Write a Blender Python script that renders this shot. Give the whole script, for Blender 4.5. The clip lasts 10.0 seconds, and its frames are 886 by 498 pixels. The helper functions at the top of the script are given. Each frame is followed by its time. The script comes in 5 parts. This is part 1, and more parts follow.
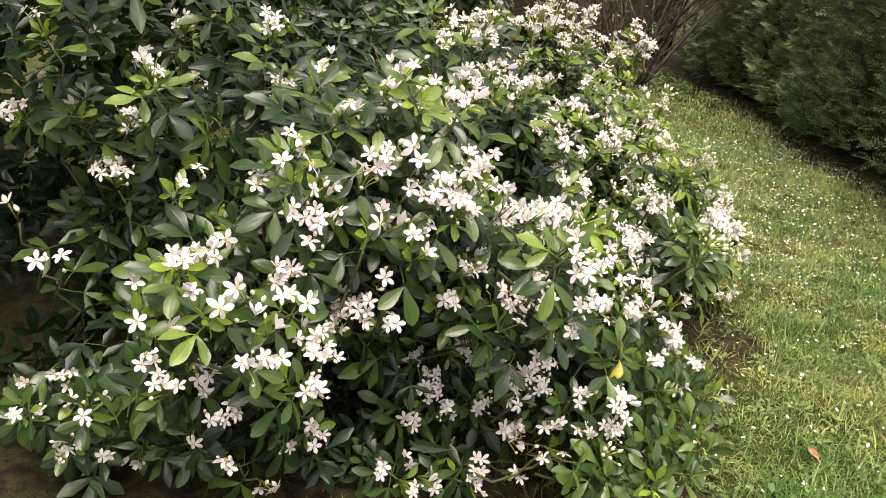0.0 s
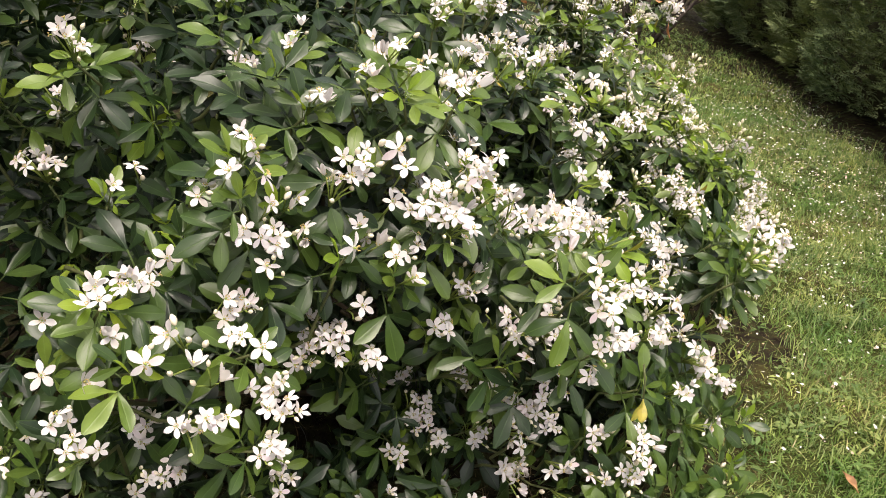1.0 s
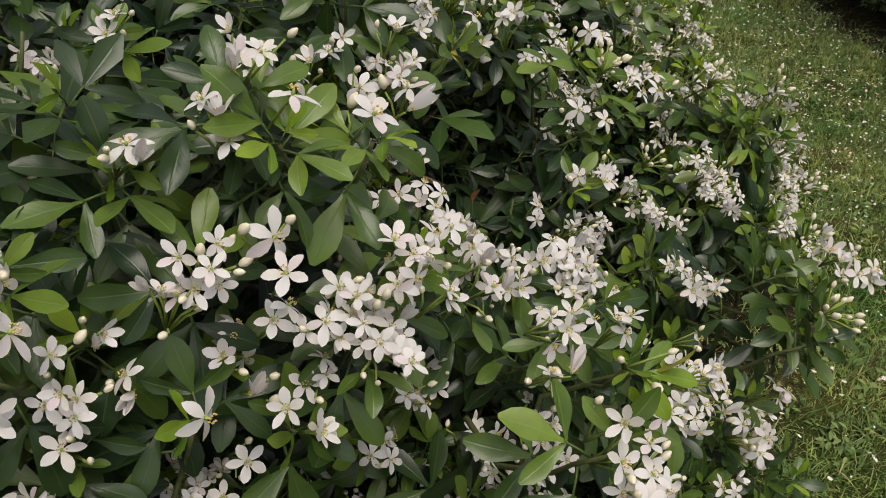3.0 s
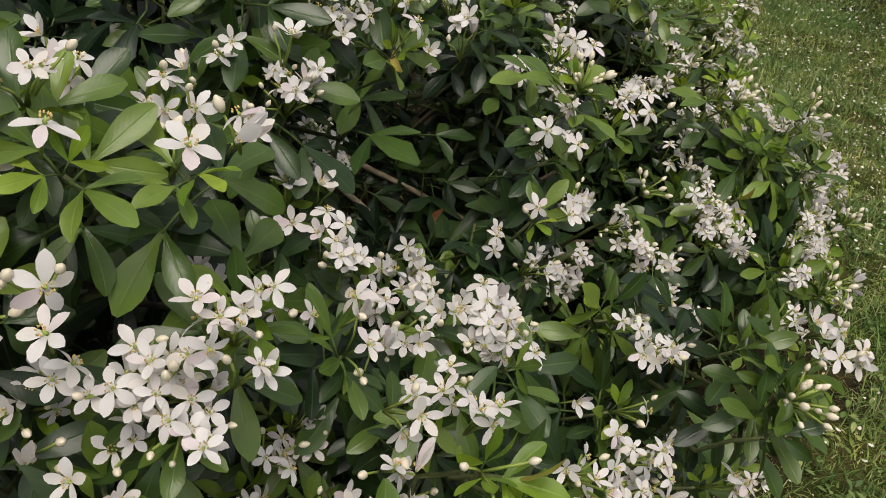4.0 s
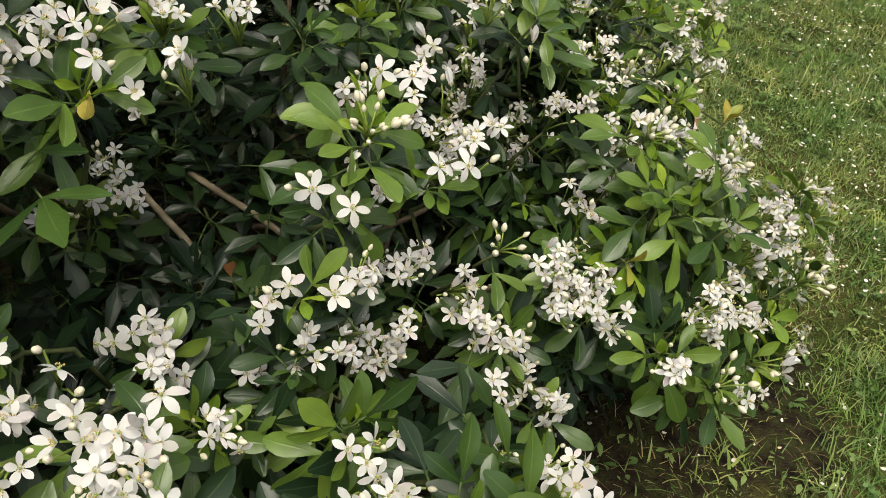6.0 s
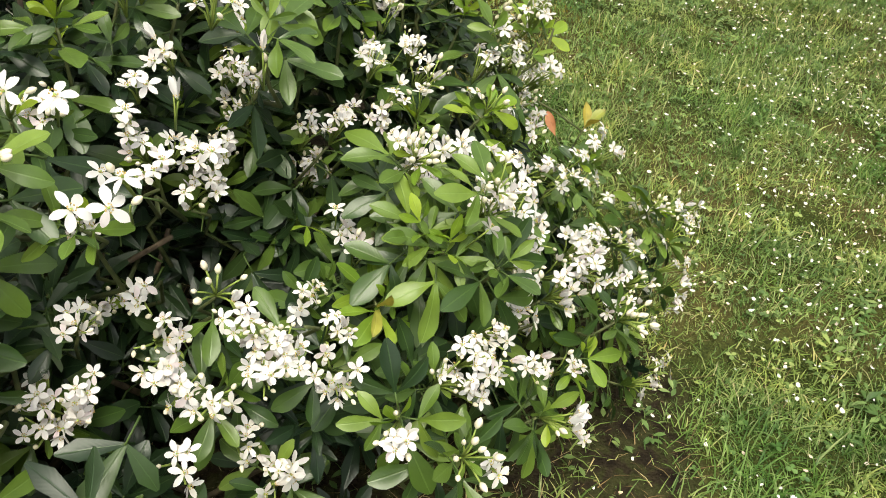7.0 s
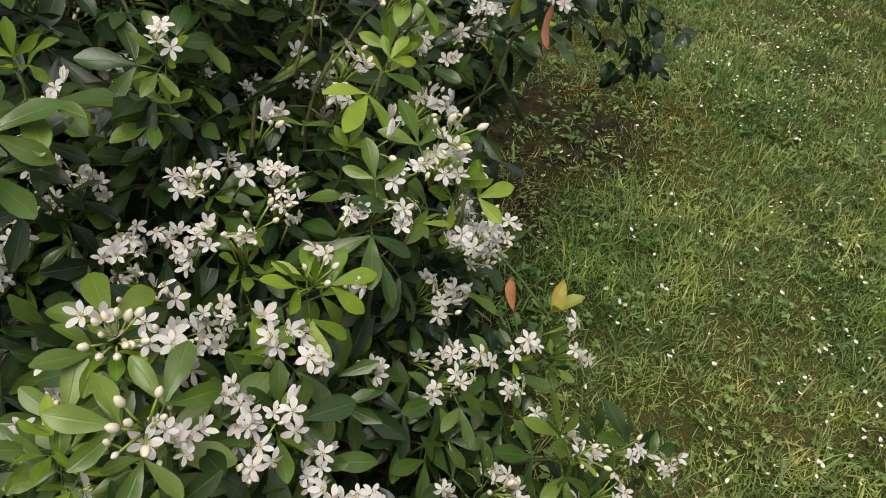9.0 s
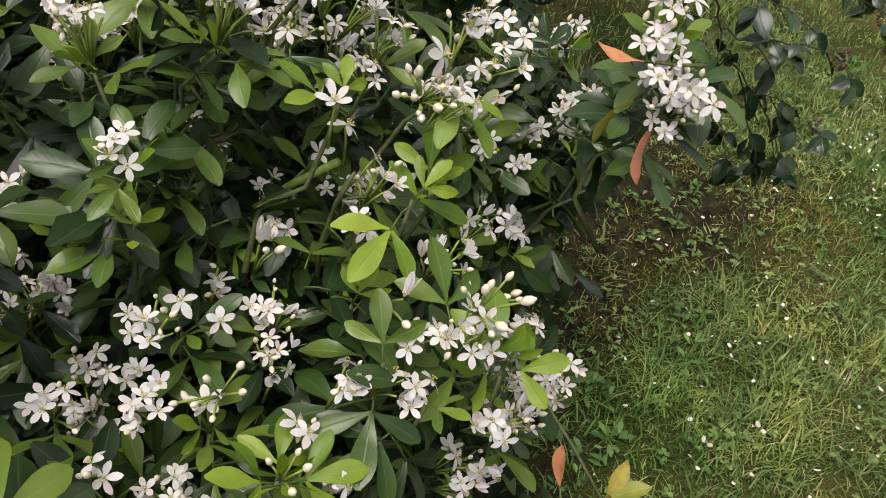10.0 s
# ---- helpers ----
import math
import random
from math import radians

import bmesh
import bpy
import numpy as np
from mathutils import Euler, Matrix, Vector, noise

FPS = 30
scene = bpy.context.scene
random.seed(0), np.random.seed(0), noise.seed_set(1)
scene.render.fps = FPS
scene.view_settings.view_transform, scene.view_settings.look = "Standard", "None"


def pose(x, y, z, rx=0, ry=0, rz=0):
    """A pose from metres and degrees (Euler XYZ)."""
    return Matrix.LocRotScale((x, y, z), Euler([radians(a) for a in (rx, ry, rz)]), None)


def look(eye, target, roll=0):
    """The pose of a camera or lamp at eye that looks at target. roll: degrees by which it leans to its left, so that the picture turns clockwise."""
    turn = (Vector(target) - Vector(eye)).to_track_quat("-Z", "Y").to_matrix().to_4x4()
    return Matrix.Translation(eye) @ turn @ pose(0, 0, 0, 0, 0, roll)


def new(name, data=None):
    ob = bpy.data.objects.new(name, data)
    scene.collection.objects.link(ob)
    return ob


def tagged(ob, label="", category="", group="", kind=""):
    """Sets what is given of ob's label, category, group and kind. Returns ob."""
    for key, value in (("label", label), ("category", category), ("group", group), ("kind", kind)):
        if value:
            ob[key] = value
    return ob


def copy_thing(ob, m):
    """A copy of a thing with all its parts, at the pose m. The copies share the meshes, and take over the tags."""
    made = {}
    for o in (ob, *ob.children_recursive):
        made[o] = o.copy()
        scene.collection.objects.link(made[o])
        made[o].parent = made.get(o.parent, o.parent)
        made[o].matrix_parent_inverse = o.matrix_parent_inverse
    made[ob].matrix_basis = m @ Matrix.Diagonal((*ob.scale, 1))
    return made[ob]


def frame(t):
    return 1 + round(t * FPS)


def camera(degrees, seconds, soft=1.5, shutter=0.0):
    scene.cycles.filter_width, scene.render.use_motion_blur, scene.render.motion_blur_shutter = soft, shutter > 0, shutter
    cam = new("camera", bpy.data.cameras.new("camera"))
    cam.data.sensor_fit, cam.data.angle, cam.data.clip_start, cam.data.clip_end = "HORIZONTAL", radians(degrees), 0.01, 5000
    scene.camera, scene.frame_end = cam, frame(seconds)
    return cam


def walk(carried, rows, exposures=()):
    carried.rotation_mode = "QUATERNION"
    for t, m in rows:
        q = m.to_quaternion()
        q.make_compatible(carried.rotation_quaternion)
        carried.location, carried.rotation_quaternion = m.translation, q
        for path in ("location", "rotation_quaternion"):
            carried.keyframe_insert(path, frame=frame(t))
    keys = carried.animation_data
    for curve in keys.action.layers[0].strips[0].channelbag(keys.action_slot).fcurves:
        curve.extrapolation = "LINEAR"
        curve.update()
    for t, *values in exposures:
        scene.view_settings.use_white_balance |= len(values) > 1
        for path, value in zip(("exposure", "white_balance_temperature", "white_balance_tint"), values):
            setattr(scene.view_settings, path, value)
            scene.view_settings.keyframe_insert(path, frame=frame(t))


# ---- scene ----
# Path: seconds, eye x y z, yaw, pitch, lean to the left.
cam = camera(58.1, 10.0, soft=0.95)
ROWS = [
    (0.0, 0.000, 0.005, 0.854, -2.42, -22.38, 6.72),
    (0.5, 0.029, 0.104, 0.860, -1.54, -24.22, 7.66),
    (1.0, 0.011, 0.205, 0.852, -2.71, -25.86, 7.68),
    (1.5, -0.016, 0.299, 0.851, -4.60, -27.97, 6.97),
    (2.0, 0.008, 0.394, 0.845, -2.52, -29.72, 5.92),
    (2.2, 0.025, 0.433, 0.842, -1.68, -30.81, 6.43),
    (3.3, 0.062, 0.590, 0.844, -5.84, -33.47, 6.20),
    (3.5, 0.079, 0.609, 0.845, -5.15, -33.81, 5.69),
    (4.0, 0.178, 0.656, 0.845, 1.48, -35.07, 7.20),
    (4.5, 0.258, 0.720, 0.852, 3.08, -36.24, 7.57),
    (5.0, 0.291, 0.797, 0.856, 4.14, -36.76, 6.63),
    (5.2, 0.310, 0.790, 0.856, 9.48, -38.09, 6.16),
    (6.3, 0.453, 0.911, 0.864, 8.38, -39.05, 6.59),
    (6.5, 0.485, 0.944, 0.863, 6.90, -39.54, 6.06),
    (7.0, 0.610, 1.031, 0.858, 8.71, -40.27, 7.24),
    (7.5, 0.690, 1.121, 0.856, 9.68, -42.55, 7.12),
    (8.0, 0.734, 1.233, 0.854, 10.08, -43.00, 9.17),
    (8.5, 0.791, 1.319, 0.866, 21.05, -42.08, 8.89),
    (9.0, 0.832, 1.408, 0.873, 29.92, -40.12, 9.51),
    (9.5, 0.787, 1.513, 0.865, 33.18, -38.96, 11.16),
    (10.0, 0.746, 1.588, 0.863, 39.05, -40.37, 10.62),
]
EXPOSURES = [(0.0, 1.4, 7000, 21), (1.0, 1.2, 6980, 19), (2.2, 1.02, 6950, 18), (3.3, 0.0, 6750, 11), (4.0, 0.2, 6800, 12), (4.5, 0.57, 6800, 12), (5.0, 0.5, 6850, 10), (6.3, 0.75, 6950, 4), (7.0, 1.12, 6950, 4), (7.5, 0.96, 6950, 4), (8.3, 0.94, 6950, 8), (9.0, 0.34, 6750, 10), (10.0, 0.52, 6650, 13)]
walk(cam, [(t, pose(x, y, z, 90 + pitch, 0, yaw) @ pose(0, 0, 0, 0, 0, lean)) for t, x, y, z, yaw, pitch, lean in ROWS], EXPOSURES)

# ---------------------------------------------------------------- light
SUN_UP, SUN_ROUND = 70.0, 172.0     # elevation; bearing from +y towards +x
world = bpy.data.worlds.new("sky")
scene.world = world
world.use_nodes = True
wn, wl = world.node_tree.nodes, world.node_tree.links
sky = wn.new("ShaderNodeTexSky")
sky.sky_type = "NISHITA"
sky.sun_disc = False
sky.sun_elevation, sky.sun_rotation = radians(SUN_UP), radians(SUN_ROUND)
sky.air_density, sky.dust_density, sky.ozone_density = 1.0, 4.0, 1.0
wn["Background"].inputs["Strength"].default_value = 0.15
cloud = wn.new("ShaderNodeHueSaturation")      # thin cloud greys the blue
cloud.inputs["Saturation"].default_value = 0.3
wl.new(sky.outputs["Color"], cloud.inputs["Color"])
wl.new(cloud.outputs["Color"], wn["Background"].inputs["Color"])
sun = new("sun", bpy.data.lights.new("sun", "SUN"))
sun.data.energy, sun.data.angle, sun.data.color = 1.6, radians(38), (1.0, 0.94, 0.84)
a, b = radians(SUN_UP), radians(SUN_ROUND)
sun.matrix_basis = look((3 * math.sin(b) * math.cos(a), 3 * math.cos(b) * math.cos(a), 3 * math.sin(a)), (0, 0, 0))


# ---------------------------------------------------------------- materials
def material(name, rough=0.5, spec=0.5):
    m = bpy.data.materials.new(name)
    m.use_nodes = True
    nodes, links = m.node_tree.nodes, m.node_tree.links
    bsdf = nodes["Principled BSDF"]
    bsdf.inputs["Roughness"].default_value = rough
    bsdf.inputs["Specular IOR Level"].default_value = spec
    return m, nodes, links, bsdf


def ramp(nodes, stops):
    r = nodes.new("ShaderNodeValToRGB")
    while len(r.color_ramp.elements) < len(stops):
        r.color_ramp.elements.new(0.5)
    for e, (at, c) in zip(r.color_ramp.elements, stops):
        e.position, e.color = at, (*c, 1)
    return r


def math_node(nodes, links, op, x, y=None):
    n = nodes.new("ShaderNodeMath")
    n.operation = op
    for k, v in enumerate((x, y)):
        if v is None:
            continue
        if isinstance(v, (int, float)):
            n.inputs[k].default_value = v
        else:
            links.new(v, n.inputs[k])
    return n.outputs[0]


def noise_tex(nodes, links, scale, detail=3.0, coords="Object"):
    tc = nodes.new("ShaderNodeTexCoord")
    n = nodes.new("ShaderNodeTexNoise")
    n.inputs["Scale"].default_value, n.inputs["Detail"].default_value = scale, detail
    links.new(tc.outputs[coords], n.inputs["Vector"])
    return n


def chance(nodes, links):
    """One random number for each island and object."""
    geo, info = nodes.new("ShaderNodeNewGeometry"), nodes.new("ShaderNodeObjectInfo")
    s = math_node(nodes, links, "ADD", geo.outputs["Random Per Island"], info.outputs["Random"])
    return math_node(nodes, links, "FRACT", s)


def mix_colour(nodes, links, fac, c1, c2, how="MIX"):
    n = nodes.new("ShaderNodeMix")
    n.data_type, n.blend_type = "RGBA", how
    for sock, v in ((n.inputs[0], fac), (n.inputs[6], c1), (n.inputs[7], c2)):
        if isinstance(v, tuple):
            sock.default_value = (*v, 1)
        elif isinstance(v, (int, float)):
            sock.default_value = v
        else:
            links.new(v, sock)
    return n.outputs[2]


def bump(nodes, links, bsdf, height, strength=0.3, distance=0.001):
    n = nodes.new("ShaderNodeBump")
    n.inputs["Strength"].default_value, n.inputs["Distance"].default_value = strength, distance
    links.new(height, n.inputs["Height"])
    links.new(n.outputs[0], bsdf.inputs["Normal"])


def leaf_material(name, stops, rough, rib, thin=0.18, blotch=None, spec=0.42):
    """A leaf with a pale midrib and side veins along its own length, a little light passing through it."""
    m, nodes, links, bsdf = material(name, rough, spec)
    r = ramp(nodes, stops)
    links.new(chance(nodes, links), r.inputs[0])
    fine = noise_tex(nodes, links, 60.0, 4.0)
    tone = mix_colour(nodes, links, 0.35, r.outputs[0], fine.outputs["Fac"], "OVERLAY")
    if blotch:
        big = noise_tex(nodes, links, 38.0, 2.0)
        edge = ramp(nodes, [(0.5, (0, 0, 0)), (0.6, (1, 1, 1))])
        links.new(big.outputs["Fac"], edge.inputs[0])
        tone = mix_colour(nodes, links, edge.outputs[0], tone, blotch)
    uv = nodes.new("ShaderNodeUVMap")
    sep = nodes.new("ShaderNodeSeparateXYZ")
    links.new(uv.outputs[0], sep.inputs[0])
    off = math_node(nodes, links, "ABSOLUTE", math_node(nodes, links, "SUBTRACT", sep.outputs[0], 0.5))
    ribmask = math_node(nodes, links, "LESS_THAN", off, 0.035)
    colour = mix_colour(nodes, links, math_node(nodes, links, "MULTIPLY", ribmask, 0.3), tone, rib)
    links.new(colour, bsdf.inputs["Base Color"])
    vein = math_node(nodes, links, "SINE", math_node(nodes, links, "MULTIPLY", math_node(nodes, links, "SUBTRACT", sep.outputs[1], math_node(nodes, links, "MULTIPLY", off, 0.5)), 62.0))
    relief = math_node(nodes, links, "ADD", math_node(nodes, links, "MULTIPLY", vein, 0.05), math_node(nodes, links, "MULTIPLY", math_node(nodes, links, "MINIMUM", off, 0.06), 14.0))
    bump(nodes, links, bsdf, relief, 0.3, 0.0008)
    through_light = nodes.new("ShaderNodeBsdfTranslucent")
    links.new(mix_colour(nodes, links, 1.0, colour, (1.0, 1.0, 0.35), "MULTIPLY"), through_light.inputs[0])
    blend = nodes.new("ShaderNodeMixShader")
    blend.inputs[0].default_value = thin
    links.new(bsdf.outputs[0], blend.inputs[1])
    links.new(through_light.outputs[0], blend.inputs[2])
    links.new(blend.outputs[0], nodes["Material Output"].inputs[0])
    return m


LEAF = leaf_material("glossy leaf", [(0.0, (0.020, 0.043, 0.012)), (0.4, (0.037, 0.074, 0.016)), (0.75, (0.060, 0.105, 0.020)), (1.0, (0.09, 0.145, 0.025))], 0.29, (0.11, 0.18, 0.05), 0.16, spec=0.42)
# mature leaf tone, darkened further to stand for shade among the shoots
LEAF_DARK = leaf_material("mature and shaded leaf", [(0.0, (0.011, 0.025, 0.010)), (0.6, (0.021, 0.043, 0.013)), (1.0, (0.038, 0.068, 0.017))], 0.3, (0.07, 0.12, 0.04), 0.08, spec=0.34)
# copy of the leaf with the shade inside the shrub put into its colour
LEAF_SHADE = leaf_material("shade-dark leaf", [(0.0, (0.006, 0.014, 0.007)), (0.6, (0.011, 0.024, 0.010)), (1.0, (0.020, 0.038, 0.013))], 0.3, (0.05, 0.09, 0.04), 0.04, None, 0.24)
LEAF_LIGHT = leaf_material("fresh leaf", [(0.0, (0.062, 0.112, 0.019)), (0.5, (0.10, 0.165, 0.025)), (1.0, (0.155, 0.228, 0.035))], 0.33, (0.18, 0.28, 0.08), 0.22, spec=0.42)
LEAF_YOUNG = leaf_material("young leaf", [(0.0, (0.12, 0.215, 0.024)), (0.6, (0.20, 0.315, 0.03)), (1.0, (0.31, 0.41, 0.045))], 0.4, (0.30, 0.42, 0.10), 0.4)
LEAF_YELLOW = leaf_material("yellowing leaf", [(0.0, (0.24, 0.27, 0.045)), (0.5, (0.36, 0.32, 0.055)), (1.0, (0.43, 0.31, 0.065))], 0.45, (0.40, 0.38, 0.12), 0.25, (0.2, 0.19, 0.04))
LEAF_ORANGE = leaf_material("withered leaf", [(0.0, (0.42, 0.16, 0.07)), (0.5, (0.55, 0.24, 0.1)), (1.0, (0.5, 0.2, 0.12))], 0.55, (0.5, 0.3, 0.15), 0.2, (0.35, 0.12, 0.06))
LEAF_DEAD = leaf_material("dead leaf", [(0.0, (0.26, 0.13, 0.05)), (1.0, (0.36, 0.2, 0.09))], 0.7, (0.36, 0.22, 0.1), 0.1, (0.2, 0.1, 0.04))
LEAF_OVAL = leaf_material("dark oval leaf", [(0.0, (0.010, 0.024, 0.010)), (0.6, (0.018, 0.038, 0.015)), (1.0, (0.032, 0.058, 0.02))], 0.26, (0.05, 0.09, 0.04), 0.06)


def petal_material():
    m, nodes, links, bsdf = material("white petal", 0.55, 0.3)
    r = ramp(nodes, [(0.0, (0.77, 0.765, 0.775)), (0.55, (0.765, 0.745, 0.755)), (0.78, (0.765, 0.73, 0.69)), (0.9, (0.765, 0.72, 0.74)), (1.0, (0.76, 0.66, 0.70))])
    links.new(chance(nodes, links), r.inputs[0])
    uv = nodes.new("ShaderNodeUVMap")
    sep = nodes.new("ShaderNodeSeparateXYZ")
    links.new(uv.outputs[0], sep.inputs[0])
    throat = ramp(nodes, [(0.0, (0.55, 0.62, 0.28)), (0.22, (0.86, 0.84, 0.78))])
    links.new(sep.outputs[1], throat.inputs[0])
    colour = mix_colour(nodes, links, 1.0, r.outputs[0], throat.outputs[0], "MULTIPLY")
    colour = mix_colour(nodes, links, 0.35, r.outputs[0], colour)
    links.new(colour, bsdf.inputs["Base Color"])
    lines = math_node(nodes, links, "SINE", math_node(nodes, links, "MULTIPLY", sep.outputs[0], 38.0))
    bump(nodes, links, bsdf, lines, 0.15, 0.0004)
    glow = nodes.new("ShaderNodeBsdfTranslucent")
    links.new(colour, glow.inputs[0])
    blend = nodes.new("ShaderNodeMixShader")
    blend.inputs[0].default_value = 0.32
    links.new(bsdf.outputs[0], blend.inputs[1])
    links.new(glow.outputs[0], blend.inputs[2])
    links.new(blend.outputs[0], nodes["Material Output"].inputs[0])
    return m


def speckled(name, stops, scale, rough=0.7, relief=0.4, depth=0.002, spec=0.3, second=None):
    """A surface coloured by noise at two scales, with relief."""
    m, nodes, links, bsdf = material(name, rough, spec)
    n1 = noise_tex(nodes, links, scale, 5.0)
    r = ramp(nodes, stops)
    links.new(n1.outputs["Fac"], r.inputs[0])
    colour = r.outputs[0]
    if second:
        n2 = noise_tex(nodes, links, scale * 0.12, 3.0)
        r2 = ramp(nodes, second)
        links.new(n2.outputs["Fac"], r2.inputs[0])
        colour = mix_colour(nodes, links, 0.55, colour, r2.outputs[0])
    links.new(colour, bsdf.inputs["Base Color"])
    bump(nodes, links, bsdf, n1.outputs["Fac"], relief, depth)
    return m


def tinted(name, stops, rough=0.6, spec=0.3, thin=0.0, patches=None):
    """Many small pieces, each with a tint of its own, and patches that are lusher or drier."""
    m, nodes, links, bsdf = material(name, rough, spec)
    r = ramp(nodes, stops)
    links.new(chance(nodes, links), r.inputs[0])
    colour = r.outputs[0]
    for scale, tones in patches or ((4.5, [(0.36, (0.72, 0.82, 0.72)), (0.5, (1, 1, 1)), (0.64, (1.3, 1.18, 1.12))]),):
        n = noise_tex(nodes, links, scale, 4.0)
        patch = ramp(nodes, tones)
        links.new(n.outputs["Fac"], patch.inputs[0])
        colour = mix_colour(nodes, links, 1.0, colour, patch.outputs[0], "MULTIPLY")
    links.new(colour, bsdf.inputs["Base Color"])
    if thin:
        glow = nodes.new("ShaderNodeBsdfTranslucent")
        links.new(colour, glow.inputs[0])
        blend = nodes.new("ShaderNodeMixShader")
        blend.inputs[0].default_value = thin
        links.new(bsdf.outputs[0], blend.inputs[1])
        links.new(glow.outputs[0], blend.inputs[2])
        links.new(blend.outputs[0], nodes["Material Output"].inputs[0])
    return m


def conifer_material():
    """Scale-leaved fronds, blue-green and dull at the base of each spray, light yellow-green at its growing tips."""
    m, nodes, links, bsdf = material("conifer spray", 0.5, 0.35)
    old = ramp(nodes, [(0.0, (0.09, 0.135, 0.06)), (0.6, (0.17, 0.225, 0.085)), (1.0, (0.27, 0.32, 0.125))])
    tip = ramp(nodes, [(0.0, (0.34, 0.42, 0.13)), (0.5, (0.52, 0.58, 0.18)), (1.0, (0.7, 0.7, 0.28))])
    luck = chance(nodes, links)
    links.new(luck, old.inputs[0])
    links.new(luck, tip.inputs[0])
    uv = nodes.new("ShaderNodeUVMap")
    sep = nodes.new("ShaderNodeSeparateXYZ")
    links.new(uv.outputs[0], sep.inputs[0])
    young = math_node(nodes, links, "POWER", sep.outputs[1], 1.6)
    big = noise_tex(nodes, links, 2.2, 3.0)
    tone = ramp(nodes, [(0.36, (0.85, 0.94, 1.0)), (0.5, (1, 1, 1)), (0.64, (1.1, 1.06, 0.88))])
    links.new(big.outputs["Fac"], tone.inputs[0])
    colour = mix_colour(nodes, links, 1.0, mix_colour(nodes, links, young, old.outputs[0], tip.outputs[0]), tone.outputs[0], "MULTIPLY")
    links.new(colour, bsdf.inputs["Base Color"])
    return m


PETAL = petal_material()
BUD = speckled("cream bud", [(0.3, (0.56, 0.54, 0.34)), (0.5, (0.66, 0.60, 0.47)), (0.7, (0.66, 0.50, 0.42))], 90.0, 0.5, 0.1, 0.0005)
ANTHER = speckled("yellow anther", [(0.3, (0.46, 0.32, 0.10)), (0.7, (0.64, 0.50, 0.22))], 400.0, 0.7, 0.1, 0.0003)
OVARY = speckled("green ovary", [(0.3, (0.25, 0.36, 0.06)), (0.7, (0.4, 0.5, 0.12))], 300.0, 0.5, 0.1, 0.0003)
STEM = speckled("dull green stem", [(0.3, (0.045, 0.06, 0.02)), (0.7, (0.10, 0.11, 0.04))], 120.0, 0.6, 0.2, 0.0005)
STALK = speckled("green stalk", [(0.3, (0.13, 0.19, 0.035)), (0.7, (0.26, 0.32, 0.07))], 120.0, 0.5, 0.2, 0.0005)
PETIOLE = speckled("leaf stalk", [(0.3, (0.04, 0.07, 0.018)), (0.7, (0.085, 0.13, 0.03))], 120.0, 0.5, 0.2, 0.0005)
BARK = speckled("brown bark", [(0.3, (0.03, 0.022, 0.014)), (0.55, (0.075, 0.055, 0.035)), (0.75, (0.13, 0.10, 0.06))], 70.0, 0.85, 0.5, 0.002)
PALE_BARK = speckled("tan bark", [(0.3, (0.17, 0.135, 0.085)), (0.55, (0.29, 0.235, 0.155)), (0.75, (0.40, 0.34, 0.24))], 70.0, 0.8, 0.5, 0.002)
TWIG_DARK = speckled("dark twig", [(0.3, (0.02, 0.015, 0.012)), (0.7, (0.06, 0.045, 0.035))], 60.0, 0.7, 0.4, 0.001)
TWIG = speckled("grey-brown twig", [(0.3, (0.025, 0.018, 0.015)), (0.55, (0.06, 0.046, 0.038)), (0.75, (0.14, 0.115, 0.092))], 30.0, 0.8, 0.5, 0.003)


def earth_material():
    """Mossy lawn ground that turns to brown soil where it is bare."""
    m, nodes, links, bsdf = material("lawn soil and moss", 0.95, 0.1)
    fine, mid, big = noise_tex(nodes, links, 260.0, 6.0), noise_tex(nodes, links, 40.0, 5.0), noise_tex(nodes, links, 3.0, 4.0)
    moss = ramp(nodes, [(0.3, (0.014, 0.020, 0.005)), (0.5, (0.04, 0.054, 0.012)), (0.7, (0.08, 0.088, 0.022))])
    soil = ramp(nodes, [(0.3, (0.010, 0.007, 0.005)), (0.47, (0.028, 0.021, 0.012)), (0.56, (0.034, 0.036, 0.012)), (0.7, (0.05, 0.048, 0.02))])
    straw = ramp(nodes, [(0.45, (0, 0, 0)), (0.62, (1, 1, 1))])
    links.new(fine.outputs["Fac"], moss.inputs[0])
    links.new(mid.outputs["Fac"], soil.inputs[0])
    links.new(big.outputs["Fac"], straw.inputs[0])
    lawn = mix_colour(nodes, links, math_node(nodes, links, "MULTIPLY", straw.outputs[0], 0.6), moss.outputs[0], (0.12, 0.09, 0.035))
    mask = nodes.new("ShaderNodeAttribute")
    mask.attribute_name = "bare"
    edge = math_node(nodes, links, "ADD", mask.outputs["Fac"], math_node(nodes, links, "MULTIPLY", math_node(nodes, links, "SUBTRACT", mid.outputs["Fac"], 0.5), 0.9))
    cut = ramp(nodes, [(0.35, (0, 0, 0)), (0.65, (1, 1, 1))])
    links.new(edge, cut.inputs[0])
    links.new(mix_colour(nodes, links, cut.outputs[0], lawn, soil.outputs[0]), bsdf.inputs["Base Color"])
    bump(nodes, links, bsdf, math_node(nodes, links, "ADD", fine.outputs["Fac"], mid.outputs["Fac"]), 0.9, 0.01)
    return m


